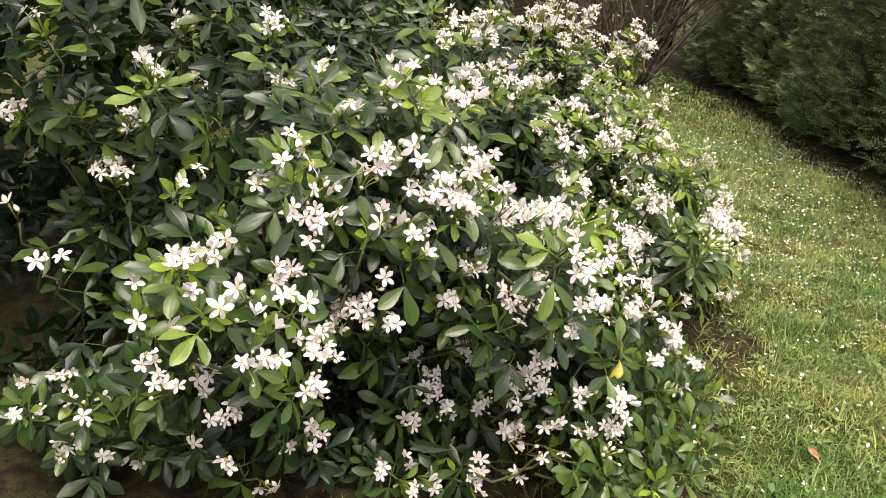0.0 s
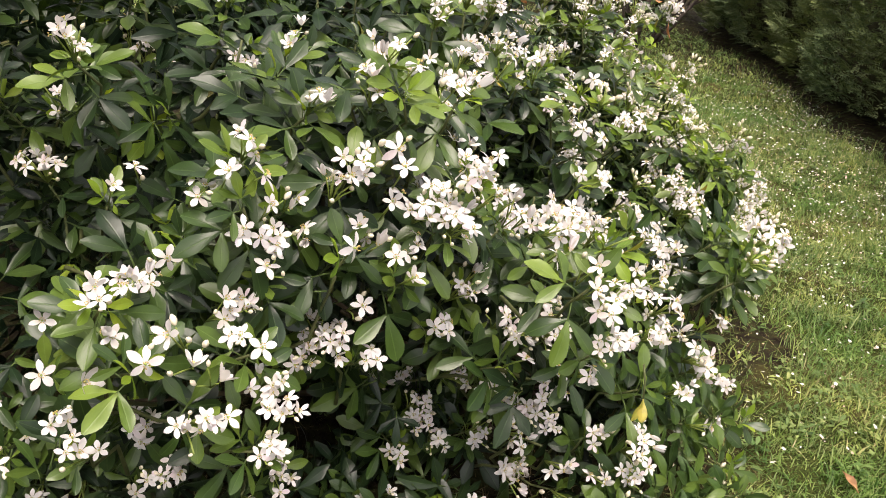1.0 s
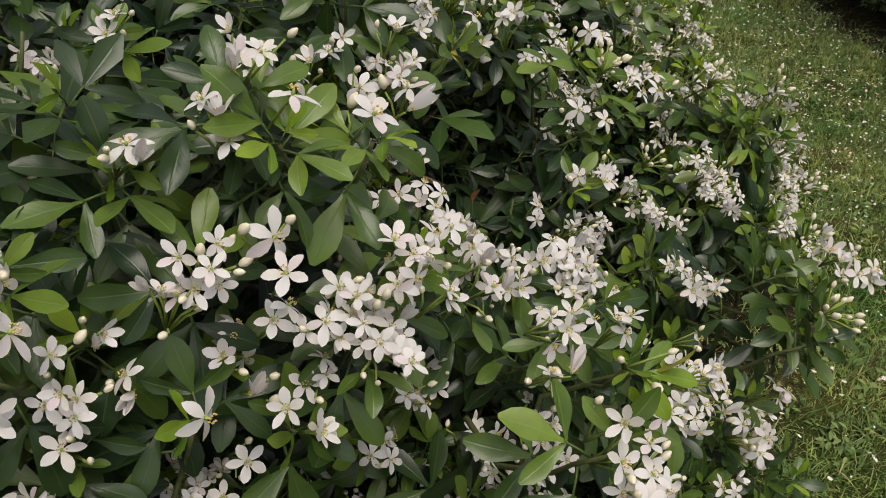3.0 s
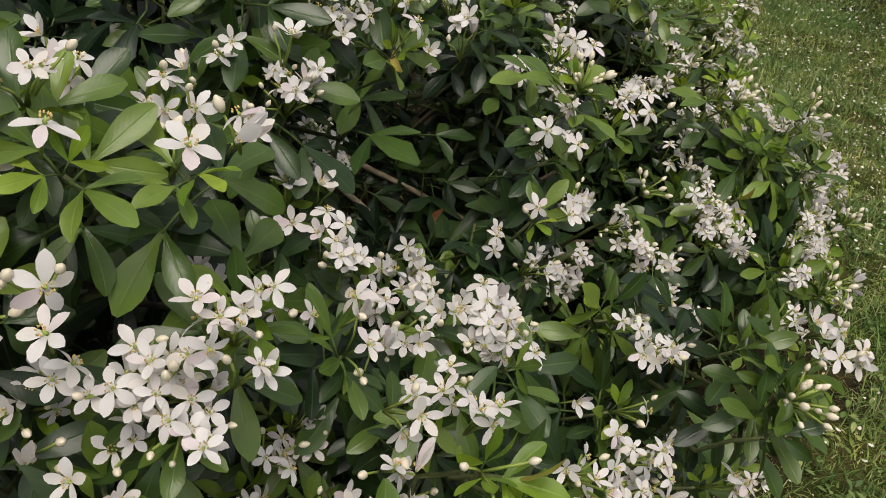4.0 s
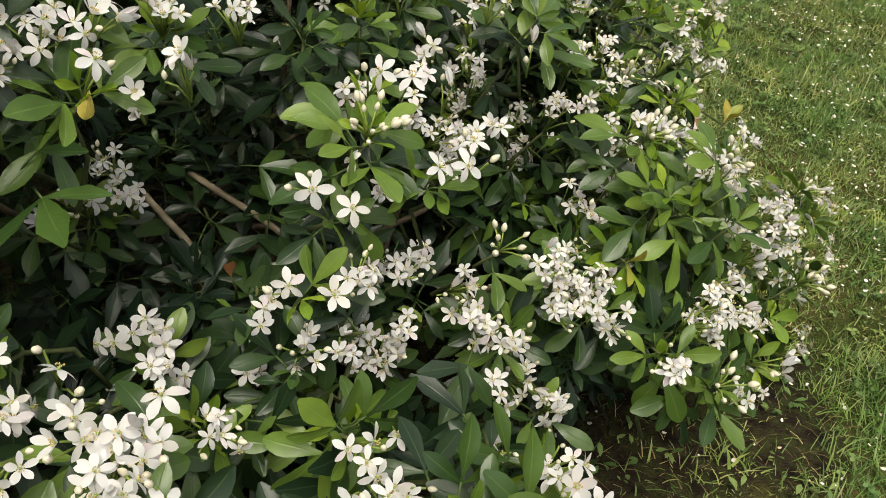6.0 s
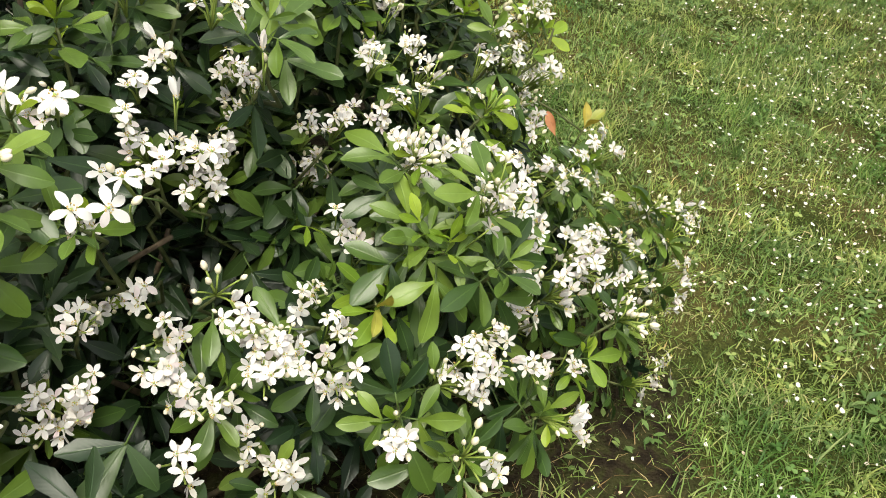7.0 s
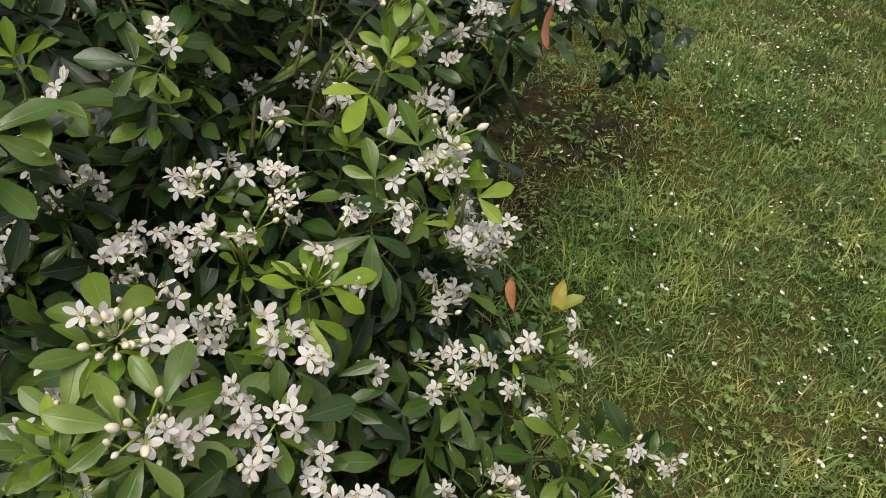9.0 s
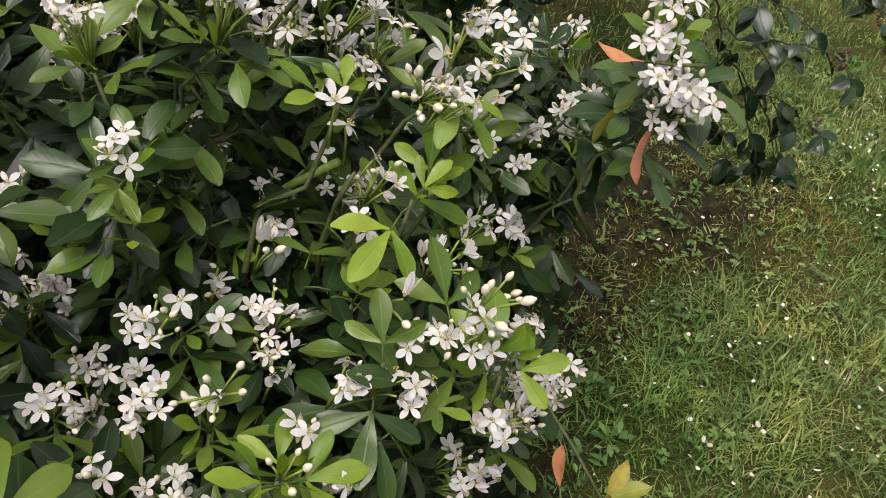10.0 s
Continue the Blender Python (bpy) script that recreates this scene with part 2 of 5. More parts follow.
EARTH = earth_material()
# dullish brown for the unseen wall that is added to block light
WALL = speckled("unseen shade wall", [(0.3, (0.10, 0.085, 0.07)), (0.7, (0.19, 0.165, 0.14))], 30.0, 0.9, 0.5, 0.004, 0.2, [(0.3, (0.09, 0.09, 0.06)), (0.7, (0.2, 0.17, 0.14))])
TURF = ((3.2, [(0.36, (0.74, 0.92, 0.72)), (0.5, (1, 1, 1)), (0.62, (1.27, 1.17, 1.1))]), (13.0, [(0.35, (0.62, 0.72, 0.62)), (0.5, (1, 1, 1)), (0.66, (1.3, 1.22, 1.1))]))
GRASS = tinted("grass blade", [(0.0, (0.08, 0.15, 0.036)), (0.45, (0.175, 0.268, 0.068)), (0.8, (0.29, 0.365, 0.118)), (0.95, (0.40, 0.42, 0.19)), (1.0, (0.5, 0.43, 0.26))], 0.48, 0.4, 0.42, TURF)
THATCH = tinted("dry thatch", [(0.0, (0.07, 0.05, 0.025)), (0.5, (0.16, 0.12, 0.055)), (1.0, (0.34, 0.28, 0.14))], 0.8, 0.2, 0.1)
MOSS = tinted("golden moss", [(0.0, (0.09, 0.075, 0.015)), (0.5, (0.18, 0.14, 0.025)), (1.0, (0.30, 0.23, 0.05))], 0.8, 0.2, 0.2)
WEED = tinted("broad weed leaf", [(0.0, (0.08, 0.14, 0.04)), (0.6, (0.145, 0.22, 0.065)), (1.0, (0.25, 0.32, 0.11))], 0.5, 0.35, 0.25, TURF)
WHITE_RAY = tinted("white ray petal", [(0.0, (0.8, 0.8, 0.78)), (0.8, (0.86, 0.85, 0.83)), (1.0, (0.82, 0.68, 0.7))], 0.6, 0.2, 0.2)
FALLEN = tinted("fallen petal", [(0.0, (0.78, 0.76, 0.73)), (0.6, (0.72, 0.69, 0.64)), (0.85, (0.7, 0.55, 0.52)), (1.0, (0.55, 0.42, 0.28))], 0.6, 0.2, 0.2)
CONIFER = conifer_material()
# the shade deep in the hedge is put into this dark colour
CORE = speckled("hedge core in shade colour", [(0.3, (0.02, 0.022, 0.012)), (0.7, (0.06, 0.055, 0.03))], 25.0, 0.95, 0.8, 0.02, 0.05)


# ---------------------------------------------------------------- mesh helpers
def mesh(name, verts, faces, mats, which=None, uvs=None, smooth=True):
    me = bpy.data.meshes.new(name)
    me.from_pydata([tuple(v) for v in verts], [], [tuple(f) for f in faces])
    for m in mats:
        me.materials.append(m)
    if which is not None:
        me.polygons.foreach_set("material_index", np.asarray(which, np.int32))
    if smooth:
        me.polygons.foreach_set("use_smooth", np.ones(len(me.polygons), bool))
    if uvs is not None:
        layer = me.uv_layers.new(name="UVMap")
        idx = np.empty(len(me.loops), np.int32)
        me.loops.foreach_get("vertex_index", idx)
        layer.data.foreach_set("uv", np.asarray(uvs, np.float32)[idx].ravel())
    me.update()
    return me


def quads_mesh(name, verts, quads, mats, uvs=None, which=None):
    """A large mesh of quads and triangles padded as (a, b, c, -1), built quickly."""
    verts, quads = np.asarray(verts, np.float32), np.asarray(quads, np.int32)
    sizes = np.where(quads[:, 3] < 0, 3, 4).astype(np.int32)
    loops = quads[quads >= 0]
    me = bpy.data.meshes.new(name)
    me.vertices.add(len(verts))
    me.vertices.foreach_set("co", verts.ravel())
    me.loops.add(len(loops))
    me.loops.foreach_set("vertex_index", loops)
    me.polygons.add(len(quads))
    me.polygons.foreach_set("loop_start", np.concatenate(([0], np.cumsum(sizes)[:-1])).astype(np.int32))
    for m in mats:
        me.materials.append(m)
    if which is not None:
        me.polygons.foreach_set("material_index", np.asarray(which, np.int32))
    me.polygons.foreach_set("use_smooth", np.ones(len(quads), bool))
    if uvs is not None:
        layer = me.uv_layers.new(name="UVMap")
        layer.data.foreach_set("uv", np.asarray(uvs, np.float32)[loops].ravel())
    me.update(calc_edges=True)
    me.validate()
    return me


class Piece:
    """Vertices, faces and texture places of a small shape, to be joined or laid out many times."""

    def __init__(self, verts=(), faces=(), uvs=(), which=()):
        self.v, self.f, self.uv, self.w = [tuple(v) for v in verts], [tuple(f) for f in faces], list(uvs), list(which)

    def add(self, other, m=None, which=None):
        k = len(self.v)
        self.v += [tuple(m @ Vector(v)) if m is not None else v for v in other.v]
        self.f += [tuple(i + k for i in f) for f in other.f]
        self.uv += other.uv
        self.w += [which] * len(other.f) if which is not None else other.w
        return self

    def mesh(self, name, mats):
        return mesh(name, self.v, self.f, mats, self.w or [0] * len(self.f), self.uv)


def scatter(piece, mats44):
    """The piece laid out at many matrices: arrays of vertices, padded quads and texture places."""
    v = np.c_[np.array(piece.v), np.ones(len(piece.v))]
    M = np.array(mats44)
    out = np.einsum("nij,vj->nvi", M, v)[:, :, :3].reshape(-1, 3)
    f = np.array([tuple(q) + (-1,) * (4 - len(q)) for q in piece.f])
    n = len(v)
    fs = np.where(f[None] < 0, -1, f[None] + (np.arange(len(M)) * n)[:, None, None]).reshape(-1, 4)
    return out, fs, np.tile(np.array(piece.uv), (len(M), 1)), np.tile(np.array(piece.w or [0] * len(f)), len(M))


def join(parts):
    vs, fs, us, ws, k = [], [], [], [], 0
    for v, f, u, w in parts:
        vs.append(v)
        fs.append(np.where(f < 0, -1, f + k))
        us.append(u)
        ws.append(w)
        k += len(v)
    return np.concatenate(vs), np.concatenate(fs), np.concatenate(us), np.concatenate(ws)


def part(name, me, parent, label="", m=None, kind=""):
    ob = new(name, me)
    ob.parent = parent
    if m is not None:
        ob.matrix_basis = m
    return tagged(ob, label=label, kind=kind)


def thing(name, label, category, at=(0, 0, 0), group="", kind=""):
    ob = new(name)
    ob.empty_display_size = 0.05
    ob.location = at
    return tagged(ob, label, category, group, kind)


def tube(points, radii, sides=6):
    """A tapered round stem through points."""
    p = Piece()
    pts = [Vector(q) for q in points]
    for i, (q, r) in enumerate(zip(pts, radii)):
        d = (pts[min(i + 1, len(pts) - 1)] - pts[max(i - 1, 0)]).normalized()
        x = d.orthogonal().normalized() if i == 0 else (x - d * x.dot(d)).normalized()
        y = d.cross(x)
        for s in range(sides):
            t = math.tau * s / sides
            p.v.append(tuple(q + (x * math.cos(t) + y * math.sin(t)) * r))
            p.uv.append((s / sides, i / max(1, len(pts) - 1)))
    for i in range(len(pts) - 1):
        for s in range(sides):
            s2 = (s + 1) % sides
            p.f.append((i * sides + s, i * sides + s2, (i + 1) * sides + s2, (i + 1) * sides + s))
    p.f.append(tuple(reversed(range(sides))))
    p.f.append(tuple(range((len(pts) - 1) * sides, len(pts) * sides)))
    p.w = [0] * len(p.f)
    return p


def facing(at, along, up, scale=1.0):
    """A pose whose y runs along a direction and whose z is nearest to up."""
    y = Vector(along).normalized()
    z = Vector(up) - y * Vector(up).dot(y)
    z = z.normalized() if z.length > 1e-6 else y.orthogonal().normalized()
    x = y.cross(z)
    m = Matrix((x, y, z)).transposed().to_4x4()
    return Matrix.Translation(at) @ m @ Matrix.Diagonal((scale, scale, scale, 1))


def aimed(at, z_to, spin=0.0, scale=1.0):
    """A pose whose z points along a direction."""
    q = Vector(z_to).to_track_quat("Z", "Y").to_matrix().to_4x4()
    return Matrix.Translation(at) @ q @ pose(0, 0, 0, 0, 0, spin) @ Matrix.Diagonal((scale, scale, scale, 1))


def blade_leaf(length, width, fold, droop, rows=6, widest=1.25, curl=0.0, blunt=0.8):
    """One leaf blade along y, folded along its midrib and arching down."""
    p = Piece()
    for i in range(rows):
        s = i / (rows - 1)
        w = width * 0.5 * max(0.05, math.sin(math.pi * min(0.985, max(0.015, s)) ** widest)) ** blunt
        y = length * s * (1 - 0.12 * droop * s)
        z = -droop * length * 0.35 * s * s
        wave = curl * math.sin(s * 9) * 0.12 * width
        p.v += [(-w, y, z + fold * w + wave), (0, y, z), (w, y, z + fold * w - wave)]
        p.uv += [(0, s), (0.5, s), (1, s)]
    for i in range(rows - 1):
        for k in (0, 1):
            a = i * 3 + k
            p.f.append((a, a + 1, a + 4, a + 3))
    p.w = [0] * len(p.f)
    return p


# ---------------------------------------------------------------- ground and lawn
rng = np.random.default_rng(7)


def fade(v):
    """1 where v is well below 0, 0 where it is well above."""
    return 1 / (1 + np.exp(np.clip(v, -60, 60)))


def bare(x, y):
    """1 under and beside the flowering shrub and along the hedge foot, 0 on the open lawn."""
    edge = np.where(y < 1.85, 0.60 + 0.45 * (y - 1.1), 0.94 - 1.05 * (y - 1.85))
    shrub = fade((x - edge + 0.06) / 0.05) * fade((0.5 - y - 0.12 * np.sin(x * 3.7)) / 0.06) * fade((-1.75 - x) / 0.1) * fade((y - 3.1 - 0.25 * np.sin(x * 2.9)) / 0.15)
    rim = 0.44 + 0.05 * np.sin(y * 9.0) + 0.03 * np.sin(y * 23.0 + 1.0)
    back = fade((x - rim) / 0.06) * fade((1.95 - y) / 0.06) * fade((y - 3.0 - 0.3 * x) / 0.07) * fade((-1.2 - x - 0.2 * np.sin(y * 4)) / 0.15)
    patch = np.exp(-np.minimum(60, (((x - 0.79) / 0.105) ** 2 + ((y - 1.70) / 0.15) ** 2) ** 2)) * 0.98
    foot = fade((1.80 + 0.05 * np.sin(y * 3.1) - x) / 0.035) * fade((x - 2.75) / 0.08)
    far = fade((4.4 - 0.25 * np.sin(x * 4) - y) / 0.15) * 0.72
    return np.clip(np.maximum.reduce([shrub, back, patch, foot, far]), 0, 1)


def lumpy(x, y):
    return 0.012 * np.sin(x * 5.1 + 1.3 * np.sin(y * 3.3)) * np.sin(y * 4.3 + 0.7) + 0.006 * np.sin(x * 17 + y * 9) * np.sin(y * 21 - x * 6)


def build_ground():
    gx = np.r_[-150, -60, -25, -10, -5, np.linspace(-2.4, 3.6, 121), 5, 10, 25, 60, 150]
    gy = np.r_[-150, -60, -25, -10, -4, np.linspace(-1.0, 7.0, 161), 10, 25, 60, 150]
    X, Y = np.meshgrid(gx, gy)
    near = (abs(X) < 4) & (Y > -1.1) & (Y < 7.1)
    Z = np.where(near, lumpy(X, Y) + rng.normal(0, 0.002, X.shape), 0.0)
    v = np.c_[X.ravel(), Y.ravel(), Z.ravel()]
    n = len(gx)
    i = (np.arange(len(gy) - 1)[:, None] * n + np.arange(n - 1)[None]).ravel()
    me = quads_mesh("ground", v, np.c_[i, i + 1, i + n + 1, i + n], [EARTH])
    me.attributes.new("bare", "FLOAT", "POINT").data.foreach_set("value", (bare(X, Y) * near).ravel().astype(np.float32))
    ob = new("ground", me)
    tagged(ob, "soil and moss of a garden lawn, bare under the shrub", "ground", kind="structure")


CELLS = rng.uniform(0, 1, (160, 160))


def cells(x, y):
    """Smooth random values on a grid."""
    x, y = (x + 2.0) % 150, (y + 2.0) % 150
    i, j = x.astype(int), y.astype(int)
    u, v = x - i, y - j
    u, v = u * u * (3 - 2 * u), v * v * (3 - 2 * v)
    return (CELLS[i, j] * (1 - u) + CELLS[i + 1, j] * u) * (1 - v) + (CELLS[i, j + 1] * (1 - u) + CELLS[i + 1, j + 1] * u) * v


def blades(n, box, length, width, lean, keep):
    """Grass blades as bent, pointed strips."""
    x0, y0, x1, y1 = box
    x, y = rng.uniform(x0, x1, n), rng.uniform(y0, y1, n)
    ok = rng.uniform(0, 1, n) < keep(x, y)
    x, y = x[ok], y[ok]
    n = len(x)
    tuft = 0.35 + 0.75 * cells(x * 21, y * 21) + 0.55 * cells(x * 7 + 40, y * 7 + 9)
    L = length * rng.uniform(0.35, 1.45, n) * tuft
    W = width * rng.uniform(0.6, 1.3, n)
    a = rng.uniform(0, math.tau, n) + 5 * cells(x * 16 + 11, y * 16)
    k = np.abs(rng.normal(lean, 0.35, n))
    dx, dy = np.cos(a), np.sin(a)
    sx, sy = -dy * W / 2, dx * W / 2
    z = lumpy(x, y) - 0.004
    up, out = np.cos(np.minimum(k, 1.5)), np.sin(np.minimum(k, 1.5))
    mx, my, mz = x + dx * out * L * 0.45, y + dy * out * L * 0.45, z + up * L * 0.55
    tx, ty, tz = x + dx * out * L * 1.05, y + dy * out * L * 1.05, z + np.maximum(0.006, up * L * 0.92 - out * out * L * 0.12)
    v = np.stack([np.c_[x - sx, y - sy, z], np.c_[x + sx, y + sy, z], np.c_[mx + sx * 0.8, my + sy * 0.8, mz], np.c_[mx - sx * 0.8, my - sy * 0.8, mz], np.c_[tx, ty, tz]], 1).reshape(-1, 3)
    b = np.arange(n) * 5
    q = np.stack([np.c_[b, b + 1, b + 2, b + 3], np.c_[b + 3, b + 2, b + 4, b * 0 - 1]], 1).reshape(-1, 4)
    return v, q, np.zeros((len(v), 2)), np.zeros(len(q))


def lush(x, y):
    """Where the turf stands thick and long: 1 in tufts, 0 in thin mossy patches."""
    return np.clip(1.5 * cells(x * 6 + 70, y * 6 + 20) + 0.9 * cells(x * 2.1 + 31, y * 2.1) - 0.65, 0, 1)


def build_lawn():
    def fresh(x, y):
        return np.clip(1.02 - bare(x, y), 0.02, 1)

    def thick(x, y):
        return fresh(x, y) * (0.38 + 0.62 * lush(x, y))

    moss = blades(138000, (0.1, 0.9, 1.75, 3.6), 0.017, 0.0021, 0.8, fresh)
    near = blades(205000, (-0.1, 0.4, 1.95, 3.8), 0.035, 0.0021, 0.95, thick)
    mid = blades(75000, (-0.8, 3.7, 1.95, 5.6), 0.027, 0.0032, 0.7, fresh)
    back = blades(15000, (-1.6, 2.3, -0.1, 4.5), 0.04, 0.004, 0.7, fresh)
    broad = blades(12000, (0.0, 0.7, 1.8, 3.8), 0.036, 0.0042, 0.95, lambda x, y: fresh(x, y) * (cells(x * 5 + 3, y * 5) > 0.45))
    side = blades(16000, (-0.6, -0.6, 1.95, 0.45), 0.04, 0.0035, 0.7, fresh)
    long = blades(9000, (0.4, 1.0, 1.9, 4.5), 0.056, 0.0024, 1.05, lambda x, y: fresh(x, y) * (lush(x, y) > 0.55))
    v, q, u, w = join([moss, near, mid, side, long, back, broad])
    tagged(new("lawn_grass", quads_mesh("lawn_grass", v, q, [GRASS])), "short uneven green grass of a garden lawn", "grass", kind="stuff")
    dry = blades(62000, (-0.3, 0.5, 1.95, 3.8), 0.034, 0.0014, 1.35, lambda x, y: 0.04 + 0.2 * (1 - lush(x, y)) + np.where(y < 1.95, 0.4, 0.08) * bare(x, y))
    dry2 = blades(3000, (0.2, 3.2, 1.95, 6.0), 0.05, 0.003, 1.3, lambda x, y: 0.2 + 0.8 * bare(x, y))
    v, q, u, w = join([dry, dry2])
    tagged(new("dry_grass", quads_mesh("dry_grass", v, q, [THATCH])), "dry brown thatch lying between the grass", "grass", kind="stuff")


def build_moss():
    """Golden moss on the rim of the bare soil."""
    def rim(x, y):
        b = bare(x, y)
        return np.clip(4 * b * (1 - b), 0, 1) * np.clip(2.2 * cells(x * 9 + 5, y * 9 + 44) - 0.5, 0, 1) * np.exp(-((y - 2.85) / 0.3) ** 2)

    v, q, u, w = blades(40000, (0.2, 2.2, 0.75, 3.3), 0.015, 0.0024, 0.8, rim)
    tagged(new("moss", quads_mesh("moss", v, q, [MOSS])), "golden-brown moss on the rim of the bare soil", "moss", kind="stuff")


def build_weeds():
    """Clover and other small broad leaves, in patches."""
    leaf = blade_leaf(0.022, 0.009, 0.2, 0.6, rows=4, widest=1.3)
    round_leaf = blade_leaf(0.010, 0.0085, 0.2, 0.3, rows=4, widest=1.35, blunt=0.6)
    out, small = [], []
    for _ in range(11500):
        x, y = rng.uniform(-0.1, 1.9), rng.uniform(0.9, 3.9)
        if rng.uniform() < (0.8 if y < 2.0 else 0.25) * bare(x, y):
            continue
        patch = float(cells(np.array(x * 4.2 + 90), np.array(y * 4.2 + 33)))
        if 0.4 < x < 1.05 and 1.9 < y < 3.1:
            patch += 0.2
        ground = float(lumpy(x, y))
        if patch > 0.55 and rng.uniform() < (patch - 0.4) * 1.1:
            # a clover leaf: three round leaflets on one stalk
            turn, h, size = rng.uniform(0, math.tau), rng.uniform(0.006, 0.022), rng.uniform(0.5, 0.95)
            tilt = Vector((rng.normal(0, 0.25), rng.normal(0, 0.25), 1))
            for k in range(3):
                a = turn + k * math.tau / 3
                small.append(np.array(facing((x, y, ground + h), (math.cos(a), math.sin(a), rng.uniform(-0.1, 0.3)), tilt, size)))
        elif patch < 0.62 and rng.uniform() < 0.34:
            size = rng.uniform(0.35, 1.0)
            for k in range(int(rng.integers(3, 7))):
                a, e = rng.uniform(0, math.tau), rng.uniform(0.1, 0.7)
                d = (math.cos(a) * math.cos(e), math.sin(a) * math.cos(e), math.sin(e))
                out.append(np.array(facing((x + d[0] * 0.006 * size, y + d[1] * 0.006 * size, ground + rng.uniform(0.003, 0.022)), d, (0, 0, 1), size)))
    for _ in range(900):
        x, y = rng.uniform(0.2, 1.75), rng.uniform(3.7, 5.9)
        if rng.uniform() > 0.15 + bare(x, y) or x > 1.7:
            continue
        size = rng.uniform(0.7, 1.7)
        for k in range(int(rng.integers(3, 7))):
            a, e = rng.uniform(0, math.tau), rng.uniform(0.1, 0.9)
            d = (math.cos(a) * math.cos(e), math.sin(a) * math.cos(e), math.sin(e))
            out.append(np.array(facing((x + d[0] * 0.01 * size, y + d[1] * 0.01 * size, float(lumpy(x, y)) + rng.uniform(0.004, 0.05)), d, (0, 0, 1), size)))
    v, q, u, w = join([scatter(leaf, out), scatter(round_leaf, small)])
    tagged(new("lawn_weeds", quads_mesh("lawn_weeds", v, q, [WEED], u)), "small broad-leaved weeds and clover in the lawn", "weed", kind="stuff")


def build_shade_wall():
    """A plain wall with a coping, away from the lawn: unseen, added to cut sky light on the shrub."""
    for name, box, top, label, mat in (("unseen_wall_west", (-2.05, -2.5, -1.85, 2.4), (0, 3.6), "plain unseen wall behind the shrub, added to block sky light", WALL), ("trim", (-2.09, -2.5, -1.81, 2.4), (3.603, 3.66), "coping of the added unseen wall", WALL)):
        x0, y0, x1, y1 = box
        z0, z1 = top
        c = 0.012
        v = [(x0, y0, z0), (x1, y0, z0), (x1, y1, z0), (x0, y1, z0), (x0, y0, z1 - c), (x1, y0, z1 - c), (x1, y1, z1 - c), (x0, y1, z1 - c), (x0 + c, y0 + c, z1), (x1 - c, y0 + c, z1), (x1 - c, y1 - c, z1), (x0 + c, y1 - c, z1)]
        f = [(3, 2, 1, 0)] + [(a, (a + 1) % 4, (a + 1) % 4 + 4, a + 4) for a in range(4)] + [(a + 4, (a + 1) % 4 + 4, (a + 1) % 4 + 8, a + 8) for a in range(4)] + [(8, 9, 10, 11)]
        tagged(new(name, mesh(name, v, f, [mat], None, None, False)), label, "wall", kind="structure")


build_ground()
build_shade_wall()
build_lawn()
build_moss()
build_weeds()


# ---------------------------------------------------------------- hedge along the lawn, and the bare shrub before it
def plume(length, count, deep):
    """A conifer frond: an arching rib with side twigs, which carry pointed twiglets in turn."""
    p = Piece()

    def sliver(a, b, w, ends=(0.0, 1.0)):
        k = len(p.v)
        d = (b - a).normalized()
        side = d.cross(Vector((0.15, 0, 1))).normalized() * w
        mid = a.lerp(b, 0.5) + Vector((0, 0, 0.0015))
        p.v.extend([tuple(a), tuple(mid + side), tuple(b), tuple(mid - side)])
        half = (ends[0] + ends[1]) / 2
        p.uv.extend([(0, ends[0]), (0, half), (0, ends[1]), (0, half)])
        p.f.append((k, k + 1, k + 2, k + 3))
        p.w.append(0)

    def rib(s):
        return Vector((0, length * s, length * (0.10 * s - 0.28 * s * s)))

    sliver(rib(0), rib(0.55), 0.0024, (0, 0.4))
    sliver(rib(0.5), rib(1), 0.0028, (0.4, 1))
    for i in range(count):
        s = (i + 0.6) / (count + 0.4)
        side = length * 0.46 * (1 - s * 0.72)
        for sg in (-1, 1):
            a = rib(s - 0.04)
            way = Vector((sg * 0.72, 0.68, 0.12 - 0.25 * s))
            b = a + way * side
            sliver(a, b, 0.0026, (s * 0.6, 0.45 + s * 0.55))
            for j in range(deep):
                k = (j + 0.7) / (deep + 0.5)
                q = a.lerp(b, k)
                for tw in (-1, 1):
                    sliver(q, q + Vector((sg * (0.72 + 0.55 * tw * sg), 0.68 - 0.35 * tw * sg, 0.1)).normalized() * side * 0.46 * (1.1 - k * 0.6), 0.0022, (0.25 + 0.3 * k, 0.65 + 0.35 * k))
    return p


